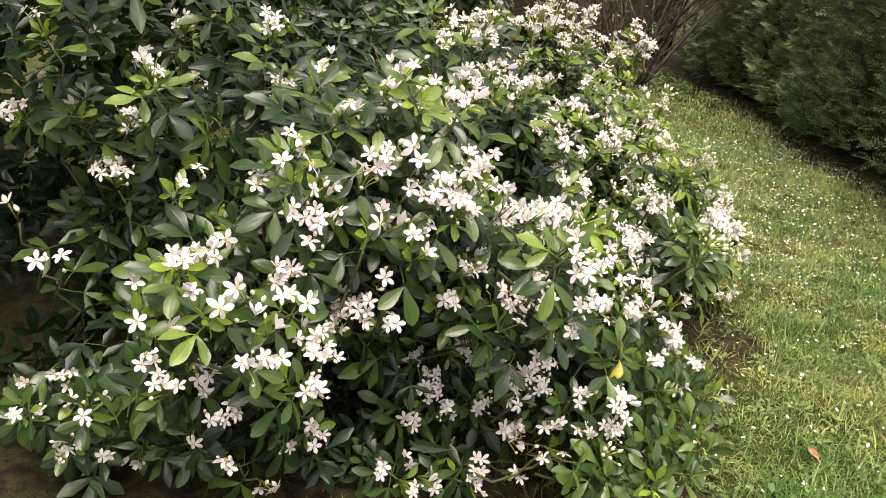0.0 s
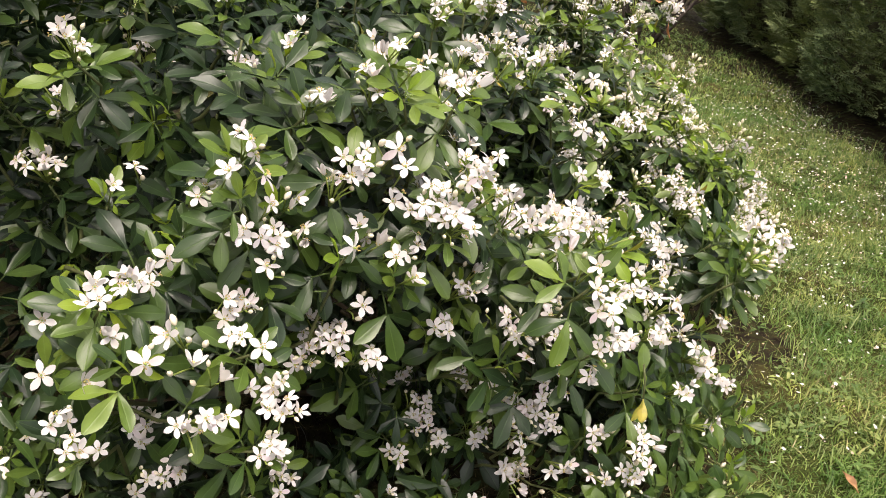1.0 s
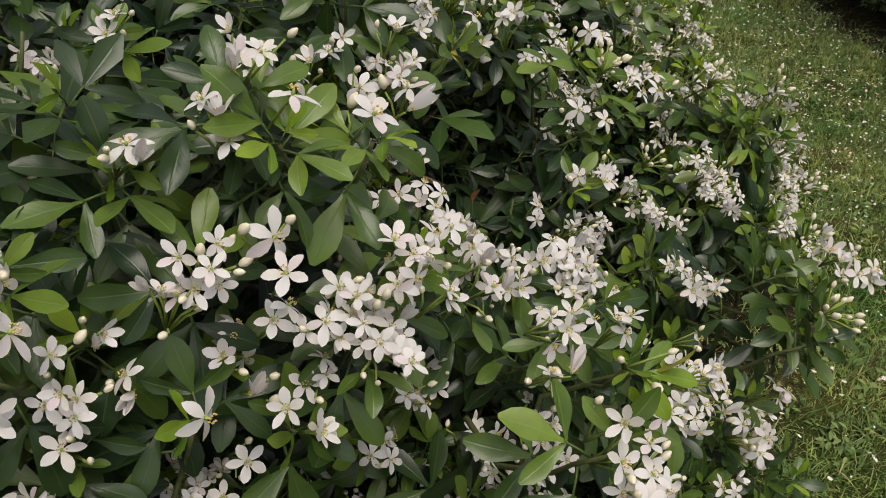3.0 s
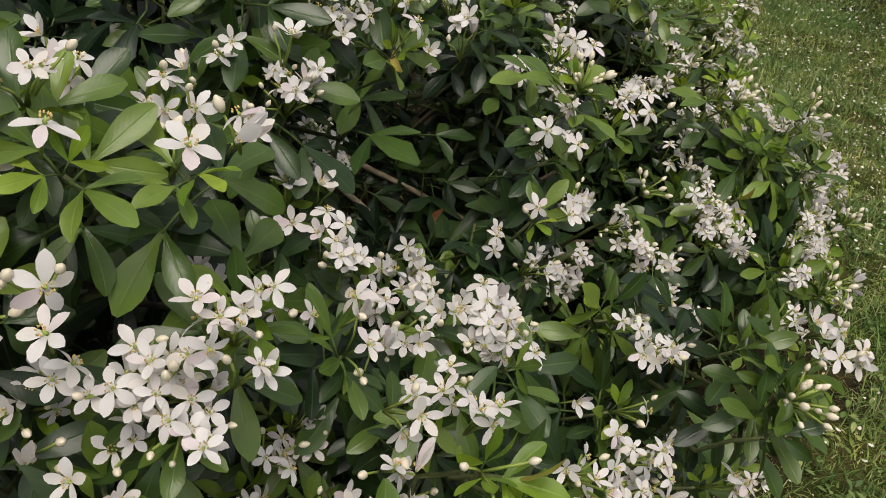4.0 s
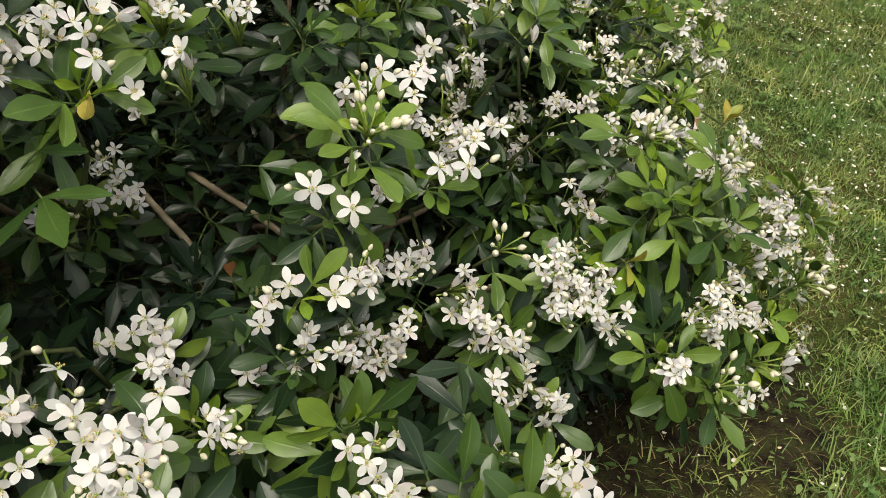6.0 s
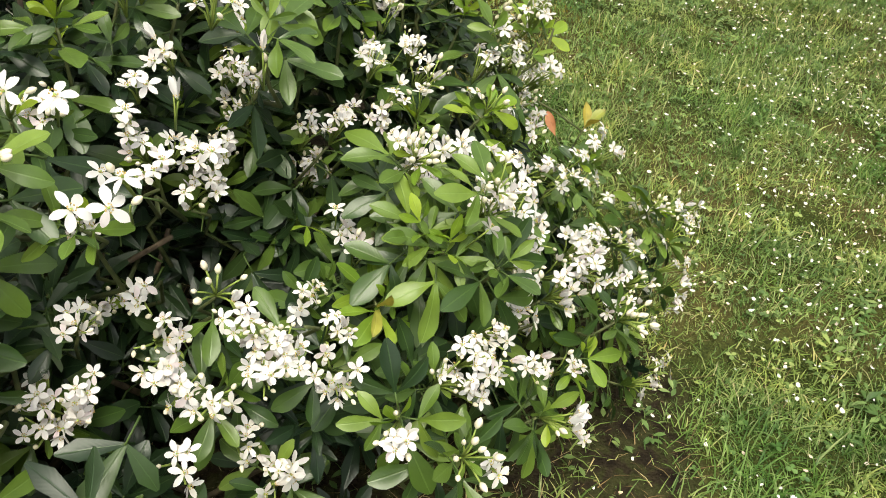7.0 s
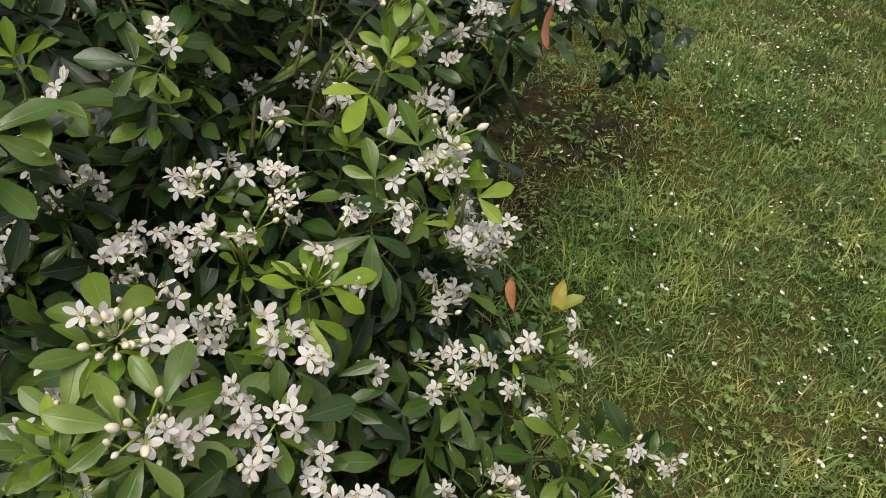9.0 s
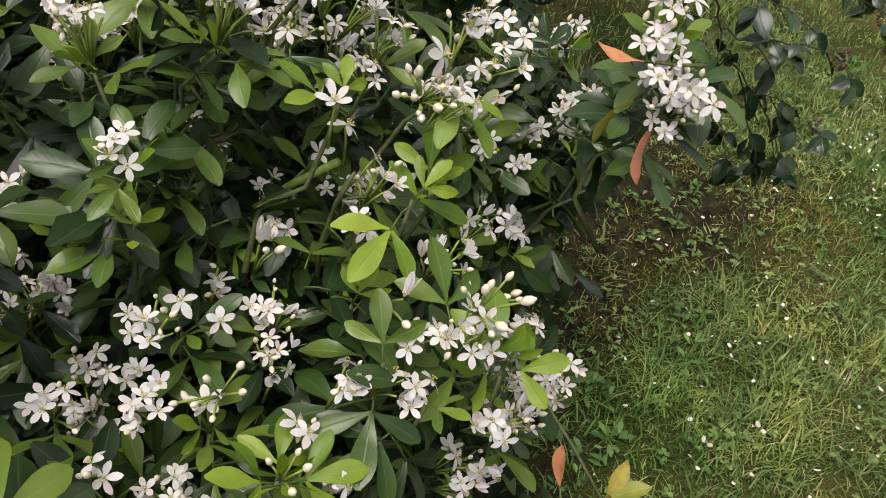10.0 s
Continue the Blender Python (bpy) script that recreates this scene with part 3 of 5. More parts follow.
def build_hedge(name, face, along, y_span, height, dense, label):
    """A clipped conifer hedge: a solid core coloured dark as the shade within, and fronds all over its face, in tufts
    with gaps that show it. face: place of the face; along: 0 if it runs along y, 1 along x.
    """
    hedge = thing(name, label, "hedge")
    a0, a1 = y_span
    na, nz = int((a1 - a0) / 0.12) + 1, int(height / 0.12) + 1
    rows = [(0.10, 0.02)] + [(0.02, height * k / nz) for k in range(1, nz)] + [(0.12, height), (0.75, height), (0.8, 0.02)]
    v, q = [], []
    for i in range(na):
        s = a0 + (a1 - a0) * i / (na - 1)
        for d, z in rows:
            bulge = 0.05 * math.sin(s * 4.2 + z * 3) + 0.03 * math.sin(s * 11 - z * 7)
            v.append((face + 0.13 + d + bulge, s, z) if along == 0 else (s, face + 0.13 + d + bulge, z))
    n = len(rows)
    for i in range(na - 1):
        for k in range(n):
            q.append((i * n + k, i * n + (k + 1) % n, (i + 1) * n + (k + 1) % n, (i + 1) * n + k))
    q.append((0, 1, n - 2, n - 1))
    part("core", quads_mesh(name + "_core", v, q, [CORE]), hedge, "solid hedge core, coloured dark for the shade between sprays")
    fine, coarse = [], []
    for detail, count in ((True, dense), (False, dense // 4)):
        for _ in range(count):
            s = rng.uniform(max(a0, 1.9) if detail and along == 0 else a0, a1)
            z = rng.uniform(0.05, 0.9) if detail else rng.uniform(0.02 if s < 1.9 else 0.8, height + 0.02)
            tuft = float(cells(np.array(s * 8.5 + 12), np.array(z * 8.5 + 3)))
            if rng.uniform() > 0.25 + 1.0 * tuft:
                continue
            depth = abs(rng.normal(0, 0.025)) + 0.10 * (1 - tuft) - 0.03
            bulge = 0.05 * math.sin(s * 4.2 + z * 3) + 0.03 * math.sin(s * 11 - z * 7)
            f = face + bulge + depth + 0.25 * max(0.0, 0.26 - z)
            up_by = rng.normal(0.45, 0.4)
            at = (f, s, z) if along == 0 else (s, f, z)
            d = Vector((-1.0, rng.normal(0, 0.5), up_by)) if along == 0 else Vector((rng.normal(0, 0.5), -0.75, up_by))
            up = Vector((-0.5, rng.normal(0, 0.5), 0.8)) if along == 0 else Vector((rng.normal(0, 0.5), -0.5, 0.8))
            (fine if detail else coarse).append(np.array(facing(at, d, up, rng.uniform(0.6, 1.2) * (1 if detail else 1.8))))
    for _ in range(int((a1 - a0) * 230)):
        # sprays on the clipped top
        s, f = rng.uniform(a0, a1), face + rng.uniform(0.1, 0.9)
        at = (f, s, height - 0.02) if along == 0 else (s, f, height - 0.02)
        coarse.append(np.array(facing(at, (rng.normal(0, 1), rng.normal(0, 1), abs(rng.normal(0.4, 0.3))), (rng.normal(0, 0.3), rng.normal(0, 0.3), 1), rng.uniform(1.2, 2.4))))
    v, q, u, w = join([scatter(plume(0.085, 5, 1), fine), scatter(plume(0.09, 4, 0), coarse)])
    part("foliage", quads_mesh(name + "_foliage", v, q, [CONIFER]), hedge, "dense green conifer sprays", kind="stuff")


build_hedge("conifer_hedge", 1.86, 0, (-1.5, 6.4), 1.0, 8000, "clipped dark green conifer hedge beside the lawn")
# few sprays here: the dark-coloured core shows through as shade
build_hedge("boundary_hedge", 6.3, 1, (-3.0, 1.9), 1.0, 700, "dark conifer hedge behind the bare shrub")


def build_bare_shrub():
    shrub = thing("bare_shrub", "leafless dark brown shrub with many forking stems beside the hedge", "shrub", (1.19, 5.06, 0))
    r = random.Random(4)

    def wander(start, way, length, bend, steps):
        pts, d = [start], way.normalized()
        for _ in range(steps):
            d = (d + Vector((r.gauss(0, bend), r.gauss(0, bend), r.gauss(0.06, bend * 0.6)))).normalized()
            pts.append(pts[-1] + d * length / steps)
        return pts, d

    for k in range(19):
        a = math.tau * k / 19 + r.uniform(-0.3, 0.3)
        lean = r.uniform(0.08, 0.75)
        base = Vector((math.cos(a) * r.uniform(0.03, 0.19), math.sin(a) * r.uniform(0.03, 0.19), -0.02))
        r0 = r.uniform(0.008, 0.018)
        pts, d = wander(base, Vector((math.cos(a) * lean, math.sin(a) * lean, 1)), r.uniform(0.7, 1.2), 0.10, 7)
        p = tube(pts, [r0 * (1 - 0.13 * i) ** 1.2 for i in range(8)], 6)
        for _ in range(r.randint(5, 8)):
            i = r.randint(1, 6)
            q = pts[i].lerp(pts[i + 1], r.random())
            way = (pts[i + 1] - pts[i]).normalized() + Vector((r.gauss(0, 0.45) + math.cos(a) * 0.3, r.gauss(0, 0.45) + math.sin(a) * 0.3, 0.1))
            limb, e = wander(q, way, r.uniform(0.25, 0.55), 0.16, 4)
            rl = r0 * r.uniform(0.3, 0.5)
            p.add(tube(limb, [rl * (1 - 0.7 * n / 4) for n in range(5)], 5))
            for _ in range(3):
                n = r.randint(1, 3)
                twig, e = wander(limb[n], (limb[n + 1] - limb[n]).normalized() + Vector((r.gauss(0, 0.6), r.gauss(0, 0.6), r.gauss(0, 0.4))), r.uniform(0.1, 0.28), 0.2, 3)
                p.add(tube(twig, [rl * 0.5, rl * 0.4, rl * 0.3, rl * 0.15], 4))
        part("branch", p.mesh("bare_branch", [TWIG]), shrub)


build_bare_shrub()


# ---------------------------------------------------------------- the flowering shrub
SHRUB = thing("flowering_shrub", "evergreen shrub with glossy three-part leaves and clustered white flowers", "shrub", (0, 0, 0))

# Places of the flower heads and how many open flowers each carries, by stretches of the shrub from its near shoulder to its far end.
NEAR_FOOT = [
    (-0.19, 0.74, 0.46, 1), (-0.25, 0.74, 0.36, 4), (-0.27, 0.75, 0.39, 3), (-0.28, 0.75, 0.43, 1), (-0.15, 0.75, 0.39, 7), (-0.25, 0.76, 0.42, 1),
    (-0.18, 0.77, 0.47, 1), (-0.16, 0.77, 0.44, 1), (-0.13, 0.77, 0.39, 1), (-0.24, 0.78, 0.46, 2), (-0.14, 0.78, 0.42, 1), (-0.24, 0.78, 0.49, 2),
    (-0.09, 0.78, 0.35, 5), (-0.22, 0.79, 0.50, 3), (-0.30, 0.80, 0.45, 1), (-0.20, 0.80, 0.22, 2), (-0.22, 0.81, 0.27, 2), (-0.11, 0.81, 0.44, 1),
    (-0.13, 0.81, 0.45, 2), (-0.10, 0.81, 0.40, 7), (-0.19, 0.81, 0.28, 6), (-0.27, 0.84, 0.47, 2), (-0.23, 0.84, 0.31, 7), (-0.15, 0.84, 0.15, 3),
]
NEAR_SHOULDER = [
    (-0.15, 0.85, 0.45, 4), (-0.13, 0.85, 0.21, 2), (-0.14, 0.85, 0.53, 2), (-0.13, 0.85, 0.46, 2), (-0.39, 0.85, 0.23, 1), (-0.15, 0.85, 0.59, 1),
    (-0.12, 0.85, 0.59, 1), (0.21, 0.86, 0.50, 5), (0.19, 0.86, 0.51, 1), (-0.44, 0.87, 0.43, 1), (-0.24, 0.87, 0.46, 7), (0.19, 0.87, 0.53, 1),
    (0.22, 0.87, 0.44, 6), (-0.04, 0.87, 0.52, 1), (-0.12, 0.87, 0.49, 1), (-0.41, 0.87, 0.44, 1), (-0.26, 0.88, 0.18, 1), (0.21, 0.88, 0.41, 3),
    (-0.12, 0.88, 0.55, 1), (-0.14, 0.88, 0.61, 3), (-0.11, 0.88, 0.52, 6), (-0.18, 0.88, 0.56, 3), (-0.49, 0.88, 0.20, 2), (-0.02, 0.90, 0.51, 1),
]
NEAR_SIDE = [
    (-0.09, 0.90, 0.52, 2), (-0.10, 0.90, 0.55, 2), (-0.00, 0.90, 0.50, 1), (0.02, 0.90, 0.48, 2), (-0.49, 0.91, 0.23, 2), (-0.39, 0.91, 0.22, 1),
    (-0.02, 0.91, 0.37, 3), (-0.04, 0.91, 0.59, 5), (-0.44, 0.91, 0.13, 5), (0.06, 0.91, 0.54, 5), (0.25, 0.91, 0.43, 3), (-0.06, 0.91, 0.57, 5),
    (-0.00, 0.91, 0.59, 1), (-0.04, 0.92, 0.52, 2), (-0.03, 0.92, 0.43, 1), (-0.23, 0.92, 0.46, 1), (-0.09, 0.92, 0.36, 5), (-0.05, 0.92, 0.38, 4),
    (0.06, 0.92, 0.58, 3), (-0.01, 0.92, 0.55, 2), (0.02, 0.92, 0.55, 1), (-0.48, 0.92, 0.18, 1), (-0.44, 0.93, 0.20, 1), (0.02, 0.93, 0.50, 3),
]
NEAR_RIM = [
    (0.16, 0.93, 0.51, 3), (0.15, 0.93, 0.38, 1), (0.09, 0.93, 0.57, 2), (-0.01, 0.93, 0.60, 1), (-0.40, 0.94, 0.10, 2), (-0.11, 0.94, 0.38, 1),
    (-0.07, 0.94, 0.38, 12), (-0.00, 0.94, 0.68, 1), (-0.04, 0.94, 0.51, 4), (-0.11, 0.94, 0.17, 6), (0.25, 0.94, 0.47, 3), (0.18, 0.95, 0.40, 5),
    (-0.04, 0.95, 0.66, 3), (-0.09, 0.95, 0.64, 2), (0.20, 0.95, 0.54, 3), (-0.25, 0.95, 0.42, 2), (0.17, 0.95, 0.53, 2), (0.19, 0.95, 0.12, 2),
    (-0.46, 0.95, 0.22, 4), (0.19, 0.95, 0.36, 2), (0.15, 0.96, 0.39, 5), (0.25, 0.96, 0.16, 1), (0.28, 0.96, 0.20, 4), (0.32, 0.96, 0.21, 5),
]
NEAR_CREST = [
    (0.08, 0.96, 0.59, 2), (0.28, 0.96, 0.48, 7), (0.13, 0.96, 0.09, 6), (0.22, 0.96, 0.15, 1), (0.04, 0.97, 0.07, 3), (-0.52, 0.97, 0.46, 1),
    (-0.37, 0.97, 0.07, 3), (-0.02, 0.97, 0.69, 3), (0.23, 0.97, 0.20, 4), (0.17, 0.97, 0.43, 5), (-0.30, 0.97, 0.51, 1), (0.07, 0.98, 0.07, 4),
    (-0.28, 0.98, 0.53, 1), (0.17, 0.98, 0.24, 5), (0.13, 0.98, 0.40, 4), (0.18, 0.98, 0.52, 6), (0.27, 0.98, 0.25, 4), (0.33, 0.99, 0.25, 4),
    (0.18, 0.99, 0.16, 8), (0.06, 0.99, 0.38, 4), (0.04, 0.99, 0.65, 1), (0.06, 1.00, 0.65, 1), (0.21, 1.00, 0.25, 6), (0.08, 1.00, 0.42, 6),
]
LOW_SIDE = [
    (-0.35, 1.00, 0.65, 5), (-0.01, 1.01, 0.07, 3), (0.06, 1.01, 0.66, 1), (0.13, 1.02, 0.51, 1), (0.09, 1.02, 0.43, 6), (0.03, 1.02, 0.07, 2),
    (0.42, 1.03, 0.24, 3), (0.38, 1.03, 0.29, 4), (0.03, 1.03, 0.65, 2), (0.14, 1.03, 0.50, 1), (0.12, 1.03, 0.53, 1), (0.22, 1.04, 0.26, 7),
    (0.03, 1.04, 0.14, 3), (0.09, 1.04, 0.51, 1), (0.13, 1.04, 0.52, 1), (0.33, 1.05, 0.36, 4), (0.36, 1.06, 0.36, 5), (0.40, 1.06, 0.32, 5),
    (0.15, 1.06, 0.48, 5), (0.05, 1.06, 0.19, 14), (0.14, 1.06, 0.17, 5), (0.08, 1.06, 0.15, 5), (-0.51, 1.06, 0.69, 3), (0.02, 1.06, 0.51, 3),
]
SHOULDER = [
    (0.06, 1.06, 0.49, 1), (0.21, 1.07, 0.47, 4), (0.41, 1.07, 0.37, 3), (0.34, 1.07, 0.39, 5), (0.30, 1.07, 0.33, 1), (-0.56, 1.08, 0.56, 5),
    (0.42, 1.08, 0.30, 5), (0.18, 1.08, 0.21, 6), (0.21, 1.08, 0.48, 6), (-0.01, 1.08, 0.62, 2), (0.24, 1.08, 0.47, 1), (0.10, 1.09, 0.24, 6),
    (0.18, 1.10, 0.48, 3), (-0.21, 1.10, 0.71, 8), (0.36, 1.10, 0.38, 1), (0.16, 1.10, 0.22, 6), (0.20, 1.10, 0.48, 4), (0.13, 1.10, 0.48, 2),
    (0.32, 1.10, 0.38, 1), (-0.44, 1.10, 0.48, 12), (-0.20, 1.10, 0.62, 8), (0.35, 1.10, 0.35, 5), (-0.14, 1.10, 0.66, 3), (0.10, 1.11, 0.50, 5),
]
CROWN = [
    (0.09, 1.11, 0.52, 4), (0.06, 1.11, 0.53, 2), (0.22, 1.11, 0.48, 3), (0.46, 1.11, 0.48, 2), (0.34, 1.11, 0.40, 1), (-0.00, 1.11, 0.20, 2),
    (-0.49, 1.11, 0.56, 1), (-0.01, 1.12, 0.63, 1), (0.16, 1.12, 0.47, 2), (0.48, 1.12, 0.48, 2), (0.03, 1.12, 0.60, 2), (0.12, 1.12, 0.47, 3),
    (0.35, 1.13, 0.44, 2), (0.03, 1.13, 0.21, 6), (-0.42, 1.13, 0.55, 5), (0.05, 1.13, 0.55, 1), (0.33, 1.13, 0.44, 2), (0.08, 1.13, 0.53, 1),
    (0.29, 1.13, 0.38, 1), (0.47, 1.14, 0.48, 3), (0.13, 1.15, 0.47, 1), (0.20, 1.15, 0.47, 1), (0.01, 1.15, 0.64, 2), (0.36, 1.15, 0.43, 2),
]
HOLLOW_RIM = [
    (0.07, 1.15, 0.54, 1), (0.05, 1.15, 0.61, 5), (0.05, 1.15, 0.65, 1), (0.33, 1.16, 0.44, 4), (0.05, 1.16, 0.62, 6), (0.23, 1.16, 0.43, 6),
    (0.45, 1.17, 0.46, 7), (0.02, 1.17, 0.70, 5), (0.50, 1.20, 0.20, 3), (0.34, 1.20, 0.42, 1), (0.15, 1.22, 0.40, 4), (-0.37, 1.23, 0.68, 6),
    (0.05, 1.23, 0.72, 10), (0.06, 1.23, 0.64, 8), (0.11, 1.23, 0.41, 3), (0.14, 1.24, 0.40, 3), (0.15, 1.24, 0.37, 2), (0.13, 1.25, 0.42, 4),
    (0.41, 1.26, 0.35, 4), (0.25, 1.26, 0.42, 5), (0.24, 1.26, 0.48, 1), (0.12, 1.26, 0.63, 1), (0.27, 1.27, 0.47, 1), (0.07, 1.27, 0.64, 10),
]
HOLLOW = [
    (0.19, 1.28, 0.35, 2), (0.21, 1.28, 0.43, 3), (0.11, 1.28, 0.65, 5), (0.08, 1.28, 0.73, 8), (0.54, 1.28, 0.15, 4), (0.13, 1.28, 0.60, 2),
    (0.27, 1.28, 0.40, 4), (0.09, 1.29, 0.70, 7), (0.03, 1.29, 0.47, 3), (0.28, 1.30, 0.47, 6), (0.15, 1.30, 0.62, 3), (-0.38, 1.31, 0.58, 3),
    (-0.40, 1.31, 0.60, 2), (0.27, 1.31, 0.52, 1), (0.24, 1.31, 0.53, 1), (0.40, 1.32, 0.35, 4), (0.28, 1.33, 0.34, 6), (0.26, 1.34, 0.54, 1),
    (0.27, 1.34, 0.36, 6), (0.29, 1.34, 0.35, 8), (-0.37, 1.34, 0.55, 6), (0.31, 1.35, 0.37, 5), (0.45, 1.36, 0.30, 5), (0.00, 1.36, 0.43, 5),
]
MIDDLE = [
    (0.40, 1.37, 0.37, 5), (0.30, 1.37, 0.42, 5), (0.32, 1.37, 0.53, 1), (0.36, 1.37, 0.39, 6), (0.38, 1.37, 0.37, 5), (0.04, 1.38, 0.43, 6),
    (0.44, 1.38, 0.41, 6), (0.45, 1.38, 0.29, 3), (0.34, 1.38, 0.53, 1), (0.42, 1.38, 0.31, 6), (0.02, 1.38, 0.46, 9), (0.54, 1.38, 0.37, 5),
    (0.45, 1.39, 0.42, 8), (0.42, 1.39, 0.45, 6), (0.35, 1.40, 0.39, 7), (0.43, 1.40, 0.42, 8), (0.34, 1.40, 0.54, 1), (0.61, 1.41, 0.33, 3),
    (0.26, 1.41, 0.58, 1), (0.48, 1.41, 0.38, 10), (0.28, 1.43, 0.57, 1), (0.30, 1.44, 0.38, 4), (0.47, 1.45, 0.39, 7), (0.33, 1.45, 0.51, 4),
]
MIDDLE_RIM = [
    (0.57, 1.45, 0.37, 6), (0.26, 1.45, 0.35, 7), (0.25, 1.46, 0.43, 4), (0.58, 1.47, 0.38, 6), (0.58, 1.47, 0.34, 7), (0.27, 1.47, 0.48, 1),
    (0.44, 1.47, 0.40, 6), (0.60, 1.48, 0.36, 6), (0.59, 1.49, 0.39, 6), (0.22, 1.49, 0.52, 5), (0.67, 1.50, 0.29, 3), (0.35, 1.50, 0.50, 3),
    (0.57, 1.52, 0.47, 1), (0.27, 1.53, 0.47, 5), (0.26, 1.53, 0.50, 2), (0.64, 1.54, 0.31, 6), (0.46, 1.54, 0.39, 2), (0.26, 1.55, 0.52, 3),
    (0.29, 1.55, 0.41, 3), (0.61, 1.55, 0.40, 2), (0.20, 1.55, 0.59, 6), (0.57, 1.56, 0.47, 1), (0.29, 1.56, 0.45, 7), (0.29, 1.56, 0.50, 1),
]
LAWN_SIDE = [
    (0.45, 1.57, 0.38, 2), (0.43, 1.58, 0.39, 4), (0.57, 1.58, 0.45, 8), (0.36, 1.58, 0.55, 1), (0.60, 1.58, 0.39, 2), (0.61, 1.58, 0.34, 4),
    (0.32, 1.59, 0.59, 6), (0.70, 1.60, 0.15, 4), (0.29, 1.60, 0.39, 7), (0.48, 1.60, 0.48, 3), (0.26, 1.60, 0.52, 5), (0.22, 1.61, 0.58, 6),
    (0.67, 1.61, 0.25, 3), (0.51, 1.61, 0.47, 5), (0.10, 1.62, 0.51, 3), (0.59, 1.63, 0.41, 7), (0.28, 1.63, 0.38, 7), (0.64, 1.63, 0.35, 5),
    (0.65, 1.63, 0.33, 7), (0.70, 1.64, 0.13, 6), (0.67, 1.64, 0.36, 8), (0.65, 1.64, 0.38, 9), (0.56, 1.64, 0.42, 8), (0.29, 1.64, 0.41, 8),
]
LAWN_EDGE = [
    (0.49, 1.65, 0.42, 7), (0.66, 1.66, 0.38, 6), (0.59, 1.66, 0.42, 4), (0.45, 1.67, 0.44, 2), (0.40, 1.67, 0.44, 6), (0.47, 1.67, 0.36, 3),
    (0.61, 1.67, 0.36, 8), (0.29, 1.67, 0.48, 8), (0.12, 1.69, 0.52, 4), (0.28, 1.69, 0.42, 7), (0.53, 1.70, 0.42, 3), (0.47, 1.70, 0.39, 12),
    (0.26, 1.70, 0.45, 4), (0.36, 1.70, 0.35, 5), (0.39, 1.70, 0.38, 1), (0.35, 1.70, 0.36, 6), (0.28, 1.71, 0.52, 4), (0.35, 1.71, 0.40, 5),
    (0.29, 1.71, 0.44, 4), (0.57, 1.71, 0.42, 4), (0.44, 1.71, 0.46, 4), (0.51, 1.71, 0.42, 1), (0.43, 1.71, 0.43, 5), (0.30, 1.72, 0.43, 5),
]
LAWN_CORNER = [
    (0.39, 1.72, 0.42, 4), (0.71, 1.72, 0.25, 4), (0.53, 1.72, 0.41, 3), (0.41, 1.73, 0.49, 5), (0.62, 1.74, 0.15, 6), (0.38, 1.74, 0.60, 4),
    (0.46, 1.74, 0.45, 1), (0.73, 1.76, 0.22, 6), (0.79, 1.76, 0.09, 5), (0.40, 1.76, 0.48, 1), (0.29, 1.77, 0.63, 6), (0.43, 1.77, 0.48, 1),
    (0.71, 1.77, 0.24, 6), (0.55, 1.78, 0.43, 2), (0.51, 1.78, 0.44, 2), (0.66, 1.78, 0.25, 4), (0.75, 1.79, 0.23, 5), (0.46, 1.79, 0.44, 1),
    (0.73, 1.79, 0.27, 3), (0.24, 1.79, 0.50, 3), (0.62, 1.80, 0.33, 2), (0.38, 1.80, 0.46, 2), (0.45, 1.80, 0.45, 6), (0.77, 1.80, 0.15, 1),
]
CORNER_RIM = [
    (0.56, 1.80, 0.32, 5), (0.43, 1.81, 0.47, 7), (0.15, 1.81, 0.55, 5), (0.71, 1.81, 0.27, 3), (0.15, 1.81, 0.52, 5), (0.16, 1.81, 0.57, 8),
    (0.81, 1.81, 0.08, 7), (0.51, 1.81, 0.47, 6), (0.69, 1.82, 0.26, 4), (0.27, 1.82, 0.48, 3), (0.40, 1.82, 0.50, 1), (0.23, 1.83, 0.50, 2),
    (0.63, 1.83, 0.33, 4), (0.16, 1.84, 0.54, 7), (0.80, 1.84, 0.20, 6), (0.53, 1.84, 0.47, 4), (0.80, 1.84, 0.16, 7), (0.21, 1.84, 0.58, 5),
    (0.59, 1.84, 0.32, 2), (0.54, 1.84, 0.47, 4), (0.51, 1.85, 0.52, 1), (0.39, 1.85, 0.49, 4), (0.79, 1.85, 0.22, 7), (0.76, 1.85, 0.25, 1),
]
FAR_CREST = [
    (0.55, 1.86, 0.52, 6), (0.52, 1.86, 0.49, 4), (0.64, 1.86, 0.34, 2), (0.27, 1.86, 0.48, 7), (0.22, 1.87, 0.49, 2), (0.41, 1.87, 0.60, 1),
    (0.22, 1.87, 0.65, 8), (0.45, 1.87, 0.52, 4), (0.61, 1.87, 0.31, 7), (0.79, 1.88, 0.26, 3), (0.33, 1.88, 0.47, 9), (0.57, 1.88, 0.35, 4),
    (0.56, 1.88, 0.51, 5), (0.58, 1.88, 0.43, 4), (0.55, 1.89, 0.36, 3), (0.40, 1.89, 0.57, 1), (0.32, 1.90, 0.70, 4), (0.51, 1.90, 0.53, 3),
    (0.75, 1.90, 0.26, 5), (0.49, 1.90, 0.51, 3), (0.36, 1.90, 0.52, 1), (0.57, 1.90, 0.36, 5), (0.43, 1.90, 0.54, 5), (0.28, 1.90, 0.67, 8),
]
